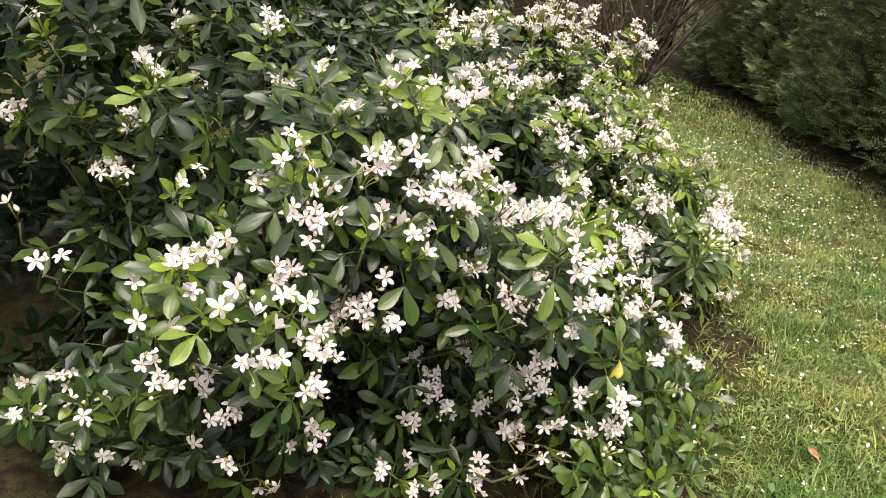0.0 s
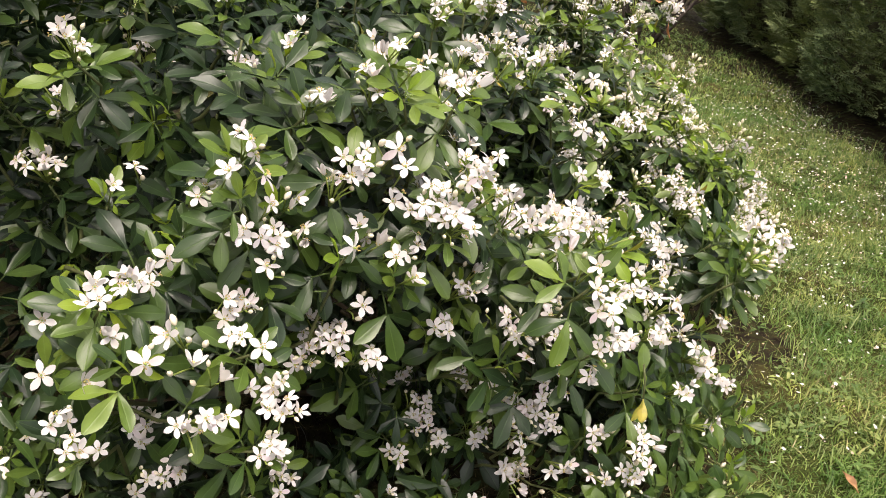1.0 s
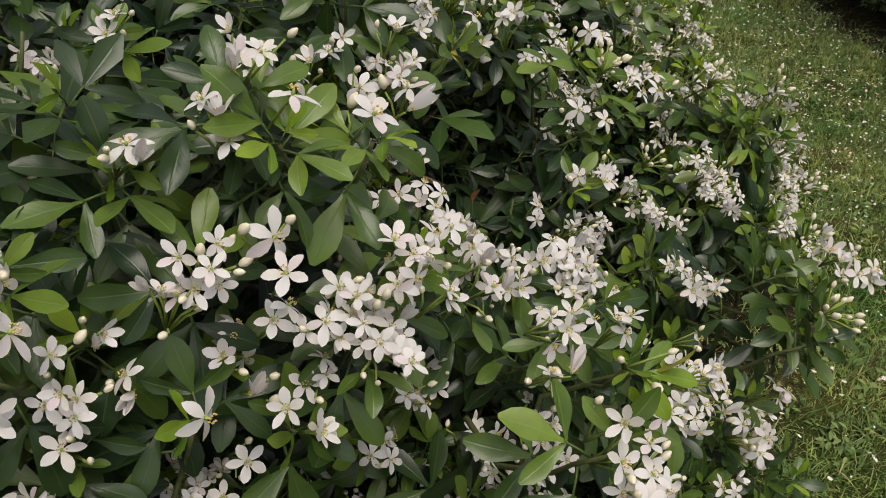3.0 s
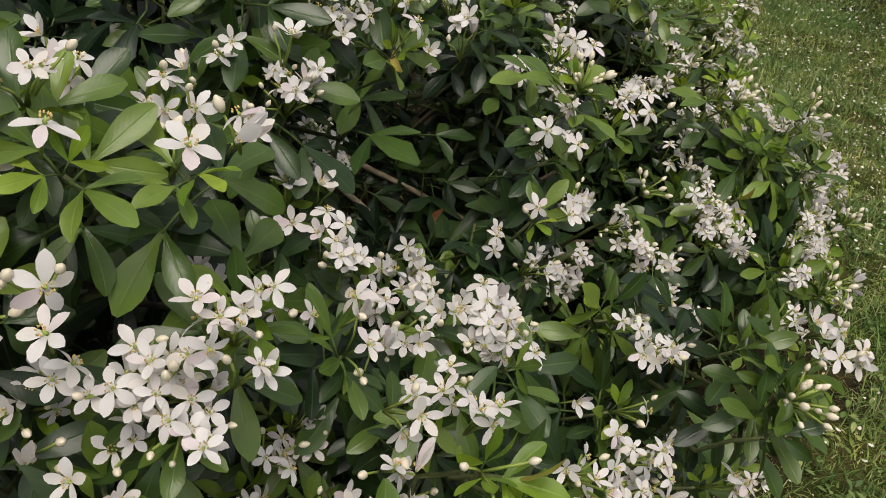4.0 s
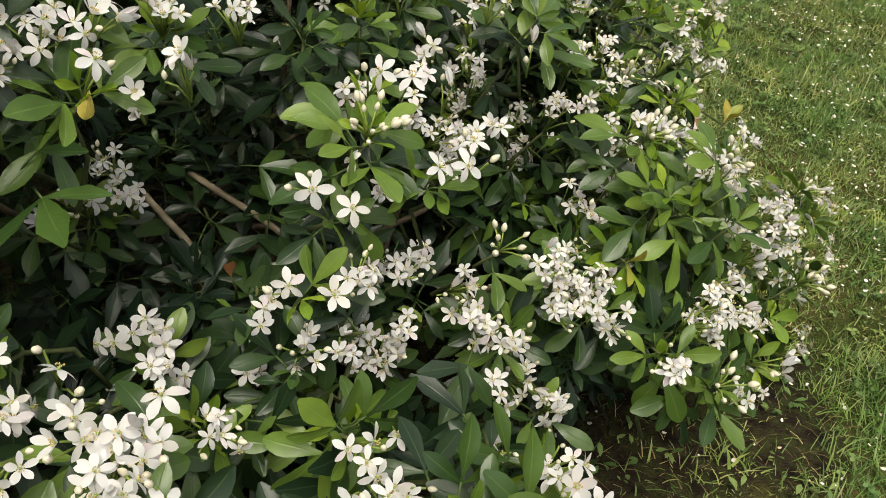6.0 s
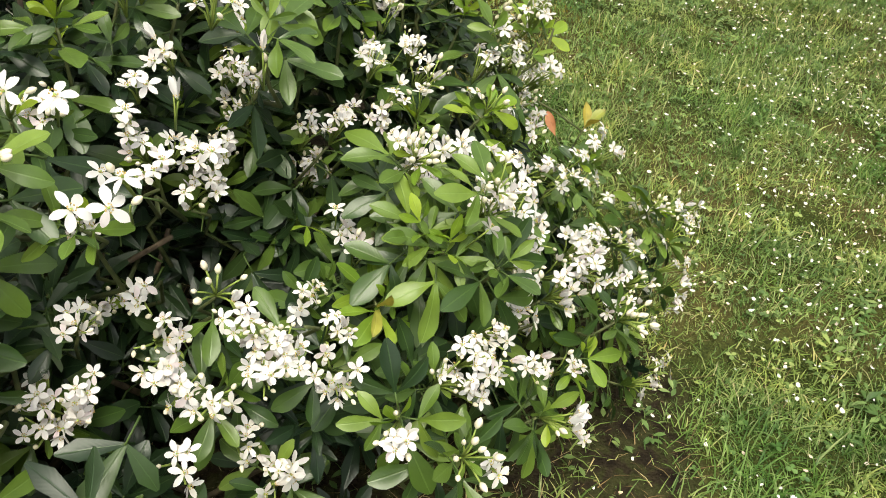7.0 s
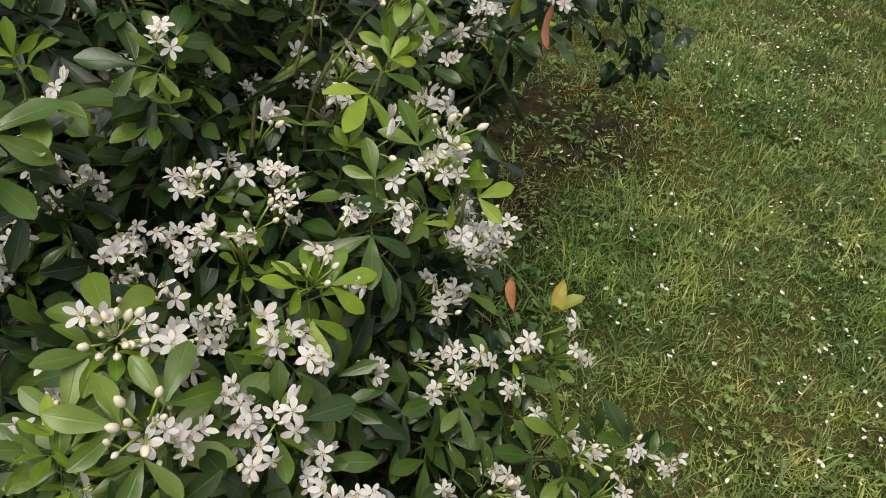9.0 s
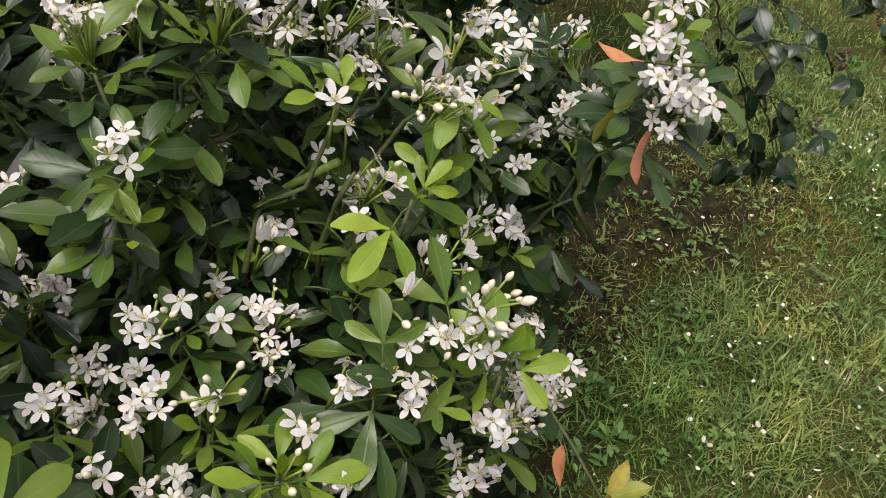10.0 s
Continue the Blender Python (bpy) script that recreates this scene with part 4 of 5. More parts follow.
FAR_SHOULDER = [
    (0.42, 1.90, 0.55, 1), (0.69, 1.90, 0.26, 2), (0.66, 1.90, 0.29, 4), (0.57, 1.91, 0.42, 6), (0.72, 1.91, 0.25, 3), (0.65, 1.92, 0.32, 4),
    (0.37, 1.92, 0.49, 8), (0.46, 1.93, 0.61, 3), (0.38, 1.93, 0.48, 8), (0.44, 1.93, 0.63, 1), (0.41, 1.94, 0.51, 1), (0.33, 1.94, 0.57, 4),
    (0.78, 1.94, 0.25, 4), (0.36, 1.94, 0.43, 1), (0.31, 1.95, 0.59, 2), (0.37, 1.95, 0.62, 7), (0.54, 1.95, 0.46, 3), (0.54, 1.95, 0.40, 5),
    (0.43, 1.96, 0.64, 2), (0.29, 1.97, 0.56, 5), (0.55, 1.98, 0.34, 5), (0.55, 1.98, 0.37, 7), (0.45, 1.98, 0.62, 5), (0.81, 1.98, 0.21, 8),
]
FAR_SIDE = [
    (0.52, 1.98, 0.42, 3), (0.68, 1.98, 0.28, 3), (0.66, 1.99, 0.30, 2), (0.46, 1.99, 0.48, 4), (0.43, 2.01, 0.57, 1), (0.50, 2.01, 0.36, 5),
    (0.53, 2.03, 0.34, 3), (0.45, 2.03, 0.45, 3), (0.40, 2.04, 0.51, 5), (0.53, 2.05, 0.30, 5), (0.41, 2.05, 0.60, 1), (0.55, 2.06, 0.62, 5),
    (0.54, 2.06, 0.60, 8), (0.53, 2.06, 0.63, 9), (0.53, 2.07, 0.32, 2), (0.51, 2.07, 0.66, 5), (0.41, 2.08, 0.47, 4), (0.42, 2.09, 0.41, 4),
    (0.39, 2.13, 0.47, 3), (0.38, 2.15, 0.57, 6), (0.40, 2.18, 0.50, 4), (0.38, 2.19, 0.46, 5), (0.37, 2.26, 0.46, 3),
]

NEAR_TOP = [
    (0.037, 0.929, 0.563, 4), (0.068, 0.942, 0.586, 5), (0.022, 0.925, 0.548, 4), (0.065, 0.926, 0.536, 4), (-0.021, 1.109, 0.627, 2), (-0.042, 1.025, 0.665, 5), (0.048, 0.930, 0.548, 3),
]
CREST = [
    (0.025, 1.247, 0.719, 5), (0.065, 1.309, 0.689, 6), (0.094, 1.340, 0.688, 5), (0.184, 1.867, 0.662, 6), (0.217, 1.862, 0.654, 6), (0.268, 1.916, 0.659, 7),
    (0.296, 1.852, 0.639, 7), (0.327, 1.914, 0.660, 7), (0.360, 1.976, 0.682, 5), (0.375, 1.982, 0.699, 4), (0.410, 2.005, 0.627, 5), (0.308, 1.888, 0.597, 5),
    (0.370, 1.937, 0.589, 6), (0.437, 1.940, 0.603, 5), (0.216, 1.612, 0.573, 4), (0.243, 1.614, 0.582, 5), (0.104, 1.366, 0.622, 7), (0.139, 1.413, 0.608, 6),
    (0.232, 1.928, 0.686, 5), (0.127, 1.670, 0.704, 5), (0.252, 1.928, 0.688, 5), (0.425, 2.120, 0.530, 5), (0.361, 2.185, 0.551, 4), (0.312, 2.202, 0.523, 2),
    (0.536, 2.052, 0.622, 7), (0.514, 2.062, 0.645, 6),
]
BLOOMS = [(Vector(h[:3]), h[3]) for stretch in (NEAR_FOOT, NEAR_SHOULDER, NEAR_SIDE, NEAR_RIM, NEAR_CREST, LOW_SIDE, SHOULDER, CROWN, HOLLOW_RIM, HOLLOW, MIDDLE, MIDDLE_RIM, LAWN_SIDE, LAWN_EDGE, LAWN_CORNER, CORNER_RIM, FAR_CREST, FAR_SHOULDER, FAR_SIDE, CREST, NEAR_TOP) for h in stretch]

# Inner masses of the shrub: centre and radius.
NEAR_MASSES = [
    (-0.58, 0.80, 0.04, 0.18), (-0.40, 0.84, 0.03, 0.15), (-0.24, 0.90, 0.03, 0.14), (-0.3, 0.97, 0.04, 0.16), (-0.15, 0.98, 0.03, 0.13), (-0.48, 0.98, 0.05, 0.13), (-0.75, 1, 0.12, 0.24), (0, 1.02, 0.04, 0.15),
    (0.17, 1.08, 0.03, 0.14), (-0.42, 1.08, 0.1, 0.22), (-1.19, 1.14, 0.18, 0.36), (0.12, 1.32, 0.18, 0.19), (-1.05, 1.32, 0.55, 0.36), (-0.75, 1.32, 0.28, 0.36),
    (-0.5, 1.35, 0.63, 0.35), (-0.29, 1.38, 0.36, 0.36),
]
FAR_MASSES = [
    (-1.21, 1.47, 0.25, 0.36), (0.0, 1.64, 0.34, 0.15), (0.11, 1.66, 0.36, 0.13), (-0.14, 1.52, 0.40, 0.16), (-0.56, 1.04, 0.16, 0.17), (-0.62, 1.18, 0.30, 0.18), (-0.04, 1.51, 0.11, 0.35), (0.42, 1.62, 0.2, 0.19), (-1.18, 1.62, 0.62, 0.36), (0.33, 1.7, 0.32, 0.15), (-0.91, 1.79, 0.41, 0.36),
    (-0.29, 1.86, 0.62, 0.36), (0.3, 1.92, 0.42, 0.18), (-0.04, 1.94, 0.67, 0.31), (0.1, 1.95, 0.14, 0.36), (-0.71, 2.03, 0.62, 0.36), (-0.56, 2.13, 0.14, 0.36),
    (-0.18, 2.3, 0.47, 0.34), (-0.02, 2.3, 0.6, 0.3), (0.242, 2.356, 0.353, 0.12), (0.228, 2.496, 0.382, 0.13), (0.247, 2.586, 0.42, 0.1), (0.35, 2.0, 0.49, 0.14), (0.2, 1.93, 0.54, 0.14),
    (0.12, 1.72, 0.56, 0.12), (0.22, 2.45, 0.36, 0.13), (0.33, 2.27, 0.42, 0.13), (0.37, 2.17, 0.42, 0.11), (0.30, 2.56, 0.36, 0.10),
]
MASSES = NEAR_MASSES + FAR_MASSES


# Hollows between the shoots, which hold no leaves: centre and radius.
NEAR_HOLLOWS = [
    (-0.3, 0.66, 0.4, 0.07), (-0.37, 0.72, 0.44, 0.05), (-0.36, 0.75, 0.54, 0.09), (-0.36, 0.76, 0.31, 0.09), (-0.23, 0.77, 0.29, 0.06), (-0.32, 0.79, 0.37, 0.06),
    (-0.25, 0.83, 0.29, 0.05), (-0.46, 0.84, 0.31, 0.09), (-0.32, 0.84, 0.18, 0.08), (-0.15, 0.85, 0.2, 0.1),
]
MIDDLE_HOLLOWS = [
    (-0.46, 0.9, 0.46, 0.12), (0.03, 0.93, 0.27, 0.1), (-0.05, 0.94, 0.24, 0.08), (0.15, 0.95, 0.12, 0.1), (-0.4, 0.95, 0.38, 0.13), (-0.12, 0.98, 0.26, 0.07),
    (-0.55, 1, 0.35, 0.15), (-0.43, 1, 0.48, 0.08), (-0.54, 1.07, 0.39, 0.13), (0.08, 1.23, 0.5, 0.06), (0.14, 1.26, 0.47, 0.07), (0.33, 1.3, 0.28, 0.08),
    (0.1, 1.31, 0.49, 0.1), (0.14, 1.34, 0.47, 0.08), (0.14, 1.35, 0.42, 0.07), (0.1, 1.36, 0.42, 0.08),
]
FAR_HOLLOWS = [
    (0.13, 1.41, 0.48, 0.06), (0.36, 1.46, 0.46, 0.07), (0.07, 1.46, 0.42, 0.08), (0.3, 1.5, 0.36, 0.1), (0.36, 1.54, 0.37, 0.06), (0.33, 1.85, 0.35, 0.07),
    (0.52, 2.06, 0.47, 0.06), (0.49, 2.13, 0.41, 0.06), (0.5, 2.16, 0.44, 0.05), (0.45, 2.2, 0.35, 0.06), (0.47, 2.23, 0.38, 0.05), (0.42, 2.27, 0.29, 0.06),
    (0.44, 2.31, 0.33, 0.05),
]
HOLLOWS = NEAR_HOLLOWS + MIDDLE_HOLLOWS + FAR_HOLLOWS


def outward(p):
    """The way in which a shoot at p grows: away from the shrub's middle line, and up."""
    a, b = Vector((-0.45, 1.25, 0.2)), Vector((0.2, 1.75, 0.15))
    s = max(0.0, min(1.0, (p - a).dot(b - a) / (b - a).length_squared))
    n = (p - (a + (b - a) * s)).normalized() + Vector((0, 0, 0.55))
    return n.normalized()


BLOSSOM = {}


def note_blossoms():
    """The places of all open flowers and the ways in which each is open to view: outwards, up, and towards the lawn's near end."""
    at = [q for lot in TAKEN.values() for q in lot]
    BLOSSOM["at"] = np.array([tuple(q) for q in at])
    ways = ((outward, Vector((0, 0, 0)), 1.0), (outward, Vector((0, -0.25, 0.6)), 0.55), (outward, Vector((0.1, -0.7, 0.35)), 0.5))
    BLOSSOM["ways"] = [np.array([tuple((f(q) * k + v).normalized()) for q in at]) for f, v, k in ways]


def covers(m, reach, spare=0, width=0.011, height=0.12):
    """Whether a leaf at the pose m would lie over more flowers than spare."""
    m = np.array(m)
    near = BLOSSOM["at"]
    d0 = m[:3, 3] - near
    pick = (d0 * d0).sum(1) < (height + reach) ** 2
    if not pick.any():
        return False
    d0 = d0[pick]
    hidden = np.zeros(len(near), bool)
    for s in (0.45, 0.75, 1.0):
        d = d0 + m[:3, 1] * reach * s
        for way in BLOSSOM["ways"]:
            h = (d * way[pick]).sum(1)
            side = np.sqrt(np.maximum(0, (d * d).sum(1) - h * h))
            hidden[pick] |= (h > -0.002) & (h < height) & (side < width)
    return hidden.sum() > spare


def hollow(q):
    return any((q - Vector(h[:3])).length < h[3] for h in HOLLOWS)


def tri_leaf(size, seed, rows=8, sides=4):
    """A stalked leaf of three leaflets, along y."""
    r = random.Random(seed)
    p = Piece()
    stalk = tube([(0, 0, 0), (0, 0.009 * size, 0.001), (0, 0.018 * size, 0)], [0.0011, 0.0009, 0.0009], sides)
    p.add(stalk, None, 1)
    for ang, k in ((0, 1.0), (62, 0.84), (-62, 0.84)):
        lf = blade_leaf(0.0425 * size * k * r.uniform(0.9, 1.1), 0.0150 * size * k * r.uniform(0.88, 1.12), r.uniform(0.15, 0.4), r.uniform(0.1, 0.9), rows, 1.6, r.uniform(0, 0.8), 0.66)
        p.add(lf, Matrix.Translation((0, 0.017 * size, 0)) @ pose(0, 0, 0, r.uniform(-14, 8), r.uniform(-12, 12), ang + r.uniform(-9, 9)), 0)
    return p


LEAF_PIECES = [tri_leaf(s, k) for k, s in enumerate((1.06, 1.18, 0.98, 1.26, 1.06, 0.88))]
SINGLE = blade_leaf(0.048, 0.018, 0.35, 0.6, 8, 1.36, 0.5)
FILL_PIECES = [tri_leaf(s, k + 20, 4, 3) for k, s in enumerate((1.14, 1.28, 1.05, 1.3, 1.14, 0.96))]
LEAF_MESHES = {m.name: [p.mesh("leaf", [m, PETIOLE]) for p in LEAF_PIECES] for m in (LEAF, LEAF_DARK, LEAF_LIGHT, LEAF_YOUNG, LEAF_SHADE)}


def shoot_leaves(r, pairs=4, spread=1.0):
    """Local poses of the leaves of a shoot that ends at the origin and points along z: opposite pairs, the youngest most upright."""
    out = []
    spin = r.uniform(0, 90)
    for k in range(pairs):
        lean = (30, 55, 76, 92, 100)[k] * spread + r.uniform(-9, 9)
        h = (0.0, -0.006, -0.015, -0.029, -0.05)[k]
        size = (0.55, 0.82, 1.0, 1.1, 1.12)[k]
        for side in (0, 180):
            if k == pairs - 1 and r.random() < 0.15:
                continue
            az = radians(spin + 90 * k + side + r.uniform(-16, 16))
            e = radians(lean + r.uniform(-12, 12))
            d = Vector((math.sin(e) * math.cos(az), math.sin(e) * math.sin(az), math.cos(e)))
            up = Vector((-math.cos(e) * math.cos(az), -math.cos(e) * math.sin(az), math.sin(e)))
            out.append((k, facing((0, 0, h), d, up + Vector((r.gauss(0, 0.15), r.gauss(0, 0.15), 0.2)), size * r.uniform(0.88, 1.1))))
    return out


def bent_stem(length, seed):
    r = random.Random(seed)
    pts = [(0, 0, 0)] + [(r.gauss(0, 0.006) * k, r.gauss(0, 0.006) * k, -length * k / 4) for k in range(1, 5)]
    return tube(pts, [0.0014, 0.0016, 0.0019, 0.0022, 0.0025], 6)


STEMS = [bent_stem(0.13, k).mesh("shoot", [STEM]) for k in range(5)]


def petal_flower(seed, open_by):
    """A five-petalled flower facing z, with pale yellow anthers round a green middle."""
    r = random.Random(seed)
    p = Piece()
    for k in range(5):
        lf = Piece()
        ln, wd = 0.0131 * r.uniform(0.88, 1.1), 0.0067 * r.uniform(0.85, 1.14)
        bend, twist = r.uniform(0.0015, 0.005), r.uniform(-0.35, 0.35)
        for i in range(6):
            s = (0.0, 0.2, 0.45, 0.7, 0.9, 1.0)[i]
            w = wd * 0.5 * (0.24, 0.56, 0.95, 0.97, 0.60, 0.14)[i]
            z = open_by * 0.006 * s - bend * s * s * (1.5 - open_by)
            lf.v += [(-w, ln * s + 0.0008, z + (0.16 + twist * s) * w), (0, ln * s * 1.02 + 0.0008, z), (w, ln * s + 0.0008, z + (0.16 - twist * s) * w)]
            lf.uv += [(0, s), (0.5, s), (1, s)]
        for i in range(5):
            for c in (0, 1):
                a = i * 3 + c
                lf.f.append((a, a + 1, a + 4, a + 3))
        p.add(lf, pose(0, 0, 0, 12 * open_by + r.uniform(-9, 9), r.uniform(-8, 8), 72 * k + r.uniform(-7, 7)), 0)
    knob = Piece([(0.0013, 0, 0.001), (0, 0.0013, 0.001), (-0.0013, 0, 0.001), (0, -0.0013, 0.001), (0, 0, 0.0045), (0, 0, -0.001)],
                 [(0, 1, 4), (1, 2, 4), (2, 3, 4), (3, 0, 4), (1, 0, 5), (2, 1, 5), (3, 2, 5), (0, 3, 5)], [(0, 0)] * 6)
    p.add(knob, None, 2)
    for k in range(8):
        a = math.tau * k / 8 + r.uniform(-0.3, 0.3)
        q = r.uniform(0.0018, 0.0030)
        p.add(knob, Matrix.Translation((math.cos(a) * q, math.sin(a) * q, 0.0028 + r.uniform(0, 0.0014))) @ Matrix.Diagonal((0.6, 0.6, 0.4, 1)), 1)
    return p


FLOWER_PIECES = [petal_flower(k, o) for k, o in enumerate((0.2, 0.5, 0.0, 0.9, 0.35, 1.5, 0.15, 0.6, 2.3, 1.1))]
FLOWERS = [p.mesh("flower", [PETAL, ANTHER, OVARY]) for p in FLOWER_PIECES]


def bud_piece():
    p = Piece()
    rings, sides = ((0.0, 0.0010), (0.0014, 0.0022), (0.0040, 0.0031), (0.0070, 0.0025), (0.0096, 0.0007)), 7
    for z, rad in rings:
        for s in range(sides):
            t = math.tau * s / sides
            p.v.append((rad * math.cos(t), rad * math.sin(t), z))
            p.uv.append((s / sides, z))
    for i in range(len(rings) - 1):
        for s in range(sides):
            p.f.append((i * sides + s, i * sides + (s + 1) % sides, (i + 1) * sides + (s + 1) % sides, (i + 1) * sides + s))
    p.f.append(tuple(range((len(rings) - 1) * sides, len(rings) * sides)))
    p.w = [0] * len(p.f)
    return p


BUD_MESH = bud_piece().mesh("bud", [BUD])


TAKEN = {}


def free(q, gap):
    """Whether no flower stands nearer to q than gap; q is then taken."""
    c = tuple(int(math.floor(x / 0.03)) for x in q)
    for dx in (-1, 0, 1):
        for dy in (-1, 0, 1):
            for dz in (-1, 0, 1):
                for o in TAKEN.get((c[0] + dx, c[1] + dy, c[2] + dz), ()):
                    if (o - q).length < gap:
                        return False
    TAKEN.setdefault(c, []).append(q.copy())
    return True


def bloom_size(p, count, r):
    """Flowers that stand alone are fresh and wide open; in full heads, and at the far end, they are older, smaller and closer."""
    s = (1.1 if p.z > 0.57 and p.y < 1.12 else 0.97) if count == 1 else 0.86 if count < 4 else 0.76 if count < 6 else 0.68
    if p.y < 1.12 and count > 3:
        s += 0.08
    if p.y > 1.64:
        s *= 0.93
    return s * r.uniform(0.93, 1.07)


def flower_head(p, n, r, count, buds):
    """A loose head of flowers and buds on thin stalks, its first flower at p, facing about n."""
    n = Vector(n)
    tx = n.orthogonal().normalized()
    ty = n.cross(tx)
    size = bloom_size(p, count, r)
    count = count if count < 4 else round(count * 1.05)
    wide = 0.0090 * math.sqrt(count) * size if count > 1 else 0.016
    root = p - n * 0.036
    placed = []
    for tries in range(140):
        if len(placed) >= count + buds:
            break
        a, q = r.uniform(0, math.tau), (r.uniform(0.15, 1.0) ** 0.6 * wide * (1.0 if len(placed) < count else 1.25) if tries else 0.0)
        u, v = q * math.cos(a), q * math.sin(a)
        at = p + tx * u + ty * v + n * ((r.uniform(-0.016, 0.010) if tries else 0.0) - 11.0 * (u * u + v * v))
        flower = len(placed) < count
        if not free(at, (0.0104 if flower else 0.0085) * size):
            continue
        d = (n + (tx * u + ty * v) * 26 + Vector((r.gauss(0, 0.42), r.gauss(0, 0.42), r.gauss(0.05, 0.36)))).normalized()
        placed.append((flower, at, d))
    if not placed:
        return
    stalks = Piece()
    for flower, at, d in placed:
        mid = root.lerp(at, 0.5) + n * 0.004
        stalks.add(tube([root, mid, at - d * 0.002], [0.0010, 0.0009, 0.0008], 4))
    head = part("flower_head", stalks.mesh("flower_head", [STALK]), SHRUB, "cluster of white five-petalled flowers on green stalks" if count > 1 else "single white flower on a green stalk")
    for flower, at, d in placed:
        if flower:
            part("flower", r.choice(FLOWERS), head, m=aimed(at, d, r.uniform(0, 360), size * r.uniform(0.84, 1.1)))
        else:
            part("bud", BUD_MESH, head, m=aimed(at, d, 0, size * r.uniform(0.7, 1.1)))


def leafy_shoot(tip, n, r, kinds=None, pairs=4, spread=1.0, spare=1):
    base = aimed(tip, n, r.uniform(0, 360))
    stem = part("shoot", r.choice(STEMS), SHRUB, m=base)
    for k, m in shoot_leaves(r, pairs, spread):
        if covers(base @ m, 0.055, spare) or hollow((base @ m) @ Vector((0, 0.035, 0))):
            continue
        if kinds:
            mat = kinds[k]
        # low shoots get fewer light leaves, both for age and as shade
        elif k == 0:
            mat = LEAF_YOUNG if r.random() < (0.6 if tip.z > 0.34 else 0.2) else LEAF_LIGHT
        elif k == 1:
            mat = LEAF_LIGHT if r.random() < (0.65 if tip.z > 0.34 else 0.25) else LEAF
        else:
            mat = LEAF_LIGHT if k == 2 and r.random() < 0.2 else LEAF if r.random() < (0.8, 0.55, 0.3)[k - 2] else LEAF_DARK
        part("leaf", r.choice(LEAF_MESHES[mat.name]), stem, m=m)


# Leafy whorls that stand out of the shrub: place and kind (mature, light, dark or young).
NEAR_WHORLS = [
    (-0.139, 0.854, 0.555, "m"), (-0.024, 0.997, 0.625, "m"), (-0.058, 0.903, 0.470, "m"), (0.184, 0.868, 0.505, "l"), (0.412, 1.065, 0.435, "m"), (0.094, 1.015, 0.343, "m"),
    (0.199, 0.973, 0.230, "y"), (0.309, 1.009, 0.302, "m"), (-0.332, 1.181, 0.500, "y"), (-0.195, 1.083, 0.650, "m"), (-0.239, 0.795, 0.410, "l"), (-0.011, 0.964, 0.640, "l"),
    (0.041, 0.987, 0.635, "l"), (0.066, 1.018, 0.550, "l"), (-0.126, 1.098, 0.521, "d"), (0.168, 1.009, 0.449, "m"), (-0.091, 1.284, 0.617, "m"), (0.397, 1.136, 0.450, "m"), (0.046, 1.147, 0.622, "m"), (0.041, 1.094, 0.500, "d"),
]
MIDDLE_WHORLS = [
    (0.206, 1.445, 0.319, "d"), (0.286, 1.293, 0.415, "d"), (0.189, 1.314, 0.418, "d"), 
    (0.547, 1.609, 0.403, "m"), (0.063, 1.296, 0.570, "m"), (0.052, 1.484, 0.346, "d"), (0.245, 1.257, 0.400, "d"), 
    (0.674, 1.618, 0.250, "y"), (0.366, 1.282, 0.335, "d"), (0.218, 1.587, 0.510, "d"), (0.356, 1.594, 0.560, "m"), (0.438, 1.519, 0.365, "m"),
    (0.040, 1.554, 0.490, "d"), (-0.003, 1.581, 0.512, "d"), (0.015, 1.730, 0.400, "d"), (-0.020, 1.528, 0.375, "d"), (0.097, 1.658, 0.490, "d"),
]
FAR_WHORLS = [
    (0.530, 1.570, 0.420, "l"), (0.631, 1.825, 0.322, "m"), (0.397, 1.760, 0.447, "m"), (0.329, 1.760, 0.445, "d"), (0.327, 1.660, 0.572, "l"),
    (0.475, 1.840, 0.490, "l"), (0.549, 1.843, 0.457, "m"), (0.334, 1.795, 0.445, "d"), (0.412, 1.886, 0.535, "m"), (0.358, 1.888, 0.508, "l"),
    (0.262, 1.908, 0.548, "m"), (0.244, 1.850, 0.570, "m"), (0.163, 1.780, 0.450, "d"), (0.347, 1.813, 0.450, "d"), (0.455, 1.917, 0.540, "y"), (0.525, 2.080, 0.585, "m"),
]
CREST_WHORLS = [
    (0.131, 1.542, 0.657, "d"), (0.252, 1.850, 0.628, "l"), (0.202, 1.796, 0.624, "m"), (0.278, 1.872, 0.684, "l"), (0.102, 1.506, 0.699, "m"), (0.401, 1.881, 0.589, "y"),
    (0.427, 1.876, 0.553, "y"), (0.435, 1.945, 0.615, "y"), (0.465, 1.894, 0.547, "y"), (0.572, 1.883, 0.480, "y"), (0.519, 1.831, 0.480, "l"),
    (0.331, 1.899, 0.624, "l"), (0.213, 1.729, 0.593, "m"), (0.315, 1.825, 0.576, "m"), (0.346, 1.806, 0.532, "m"), (0.249, 1.651, 0.540, "m"), (-0.009, 1.247, 0.716, "m"),
    (0.400, 2.180, 0.500, "d"), (0.360, 2.220, 0.470, "d"), (0.430, 2.160, 0.470, "d"), (0.420, 2.220, 0.430, "d"), (0.455, 2.120, 0.445, "m"),
    (-0.047, 1.354, 0.709, "m"), (0.022, 1.228, 0.672, "m"), (0.164, 1.497, 0.552, "d"), (0.376, 1.746, 0.522, "l"),
]
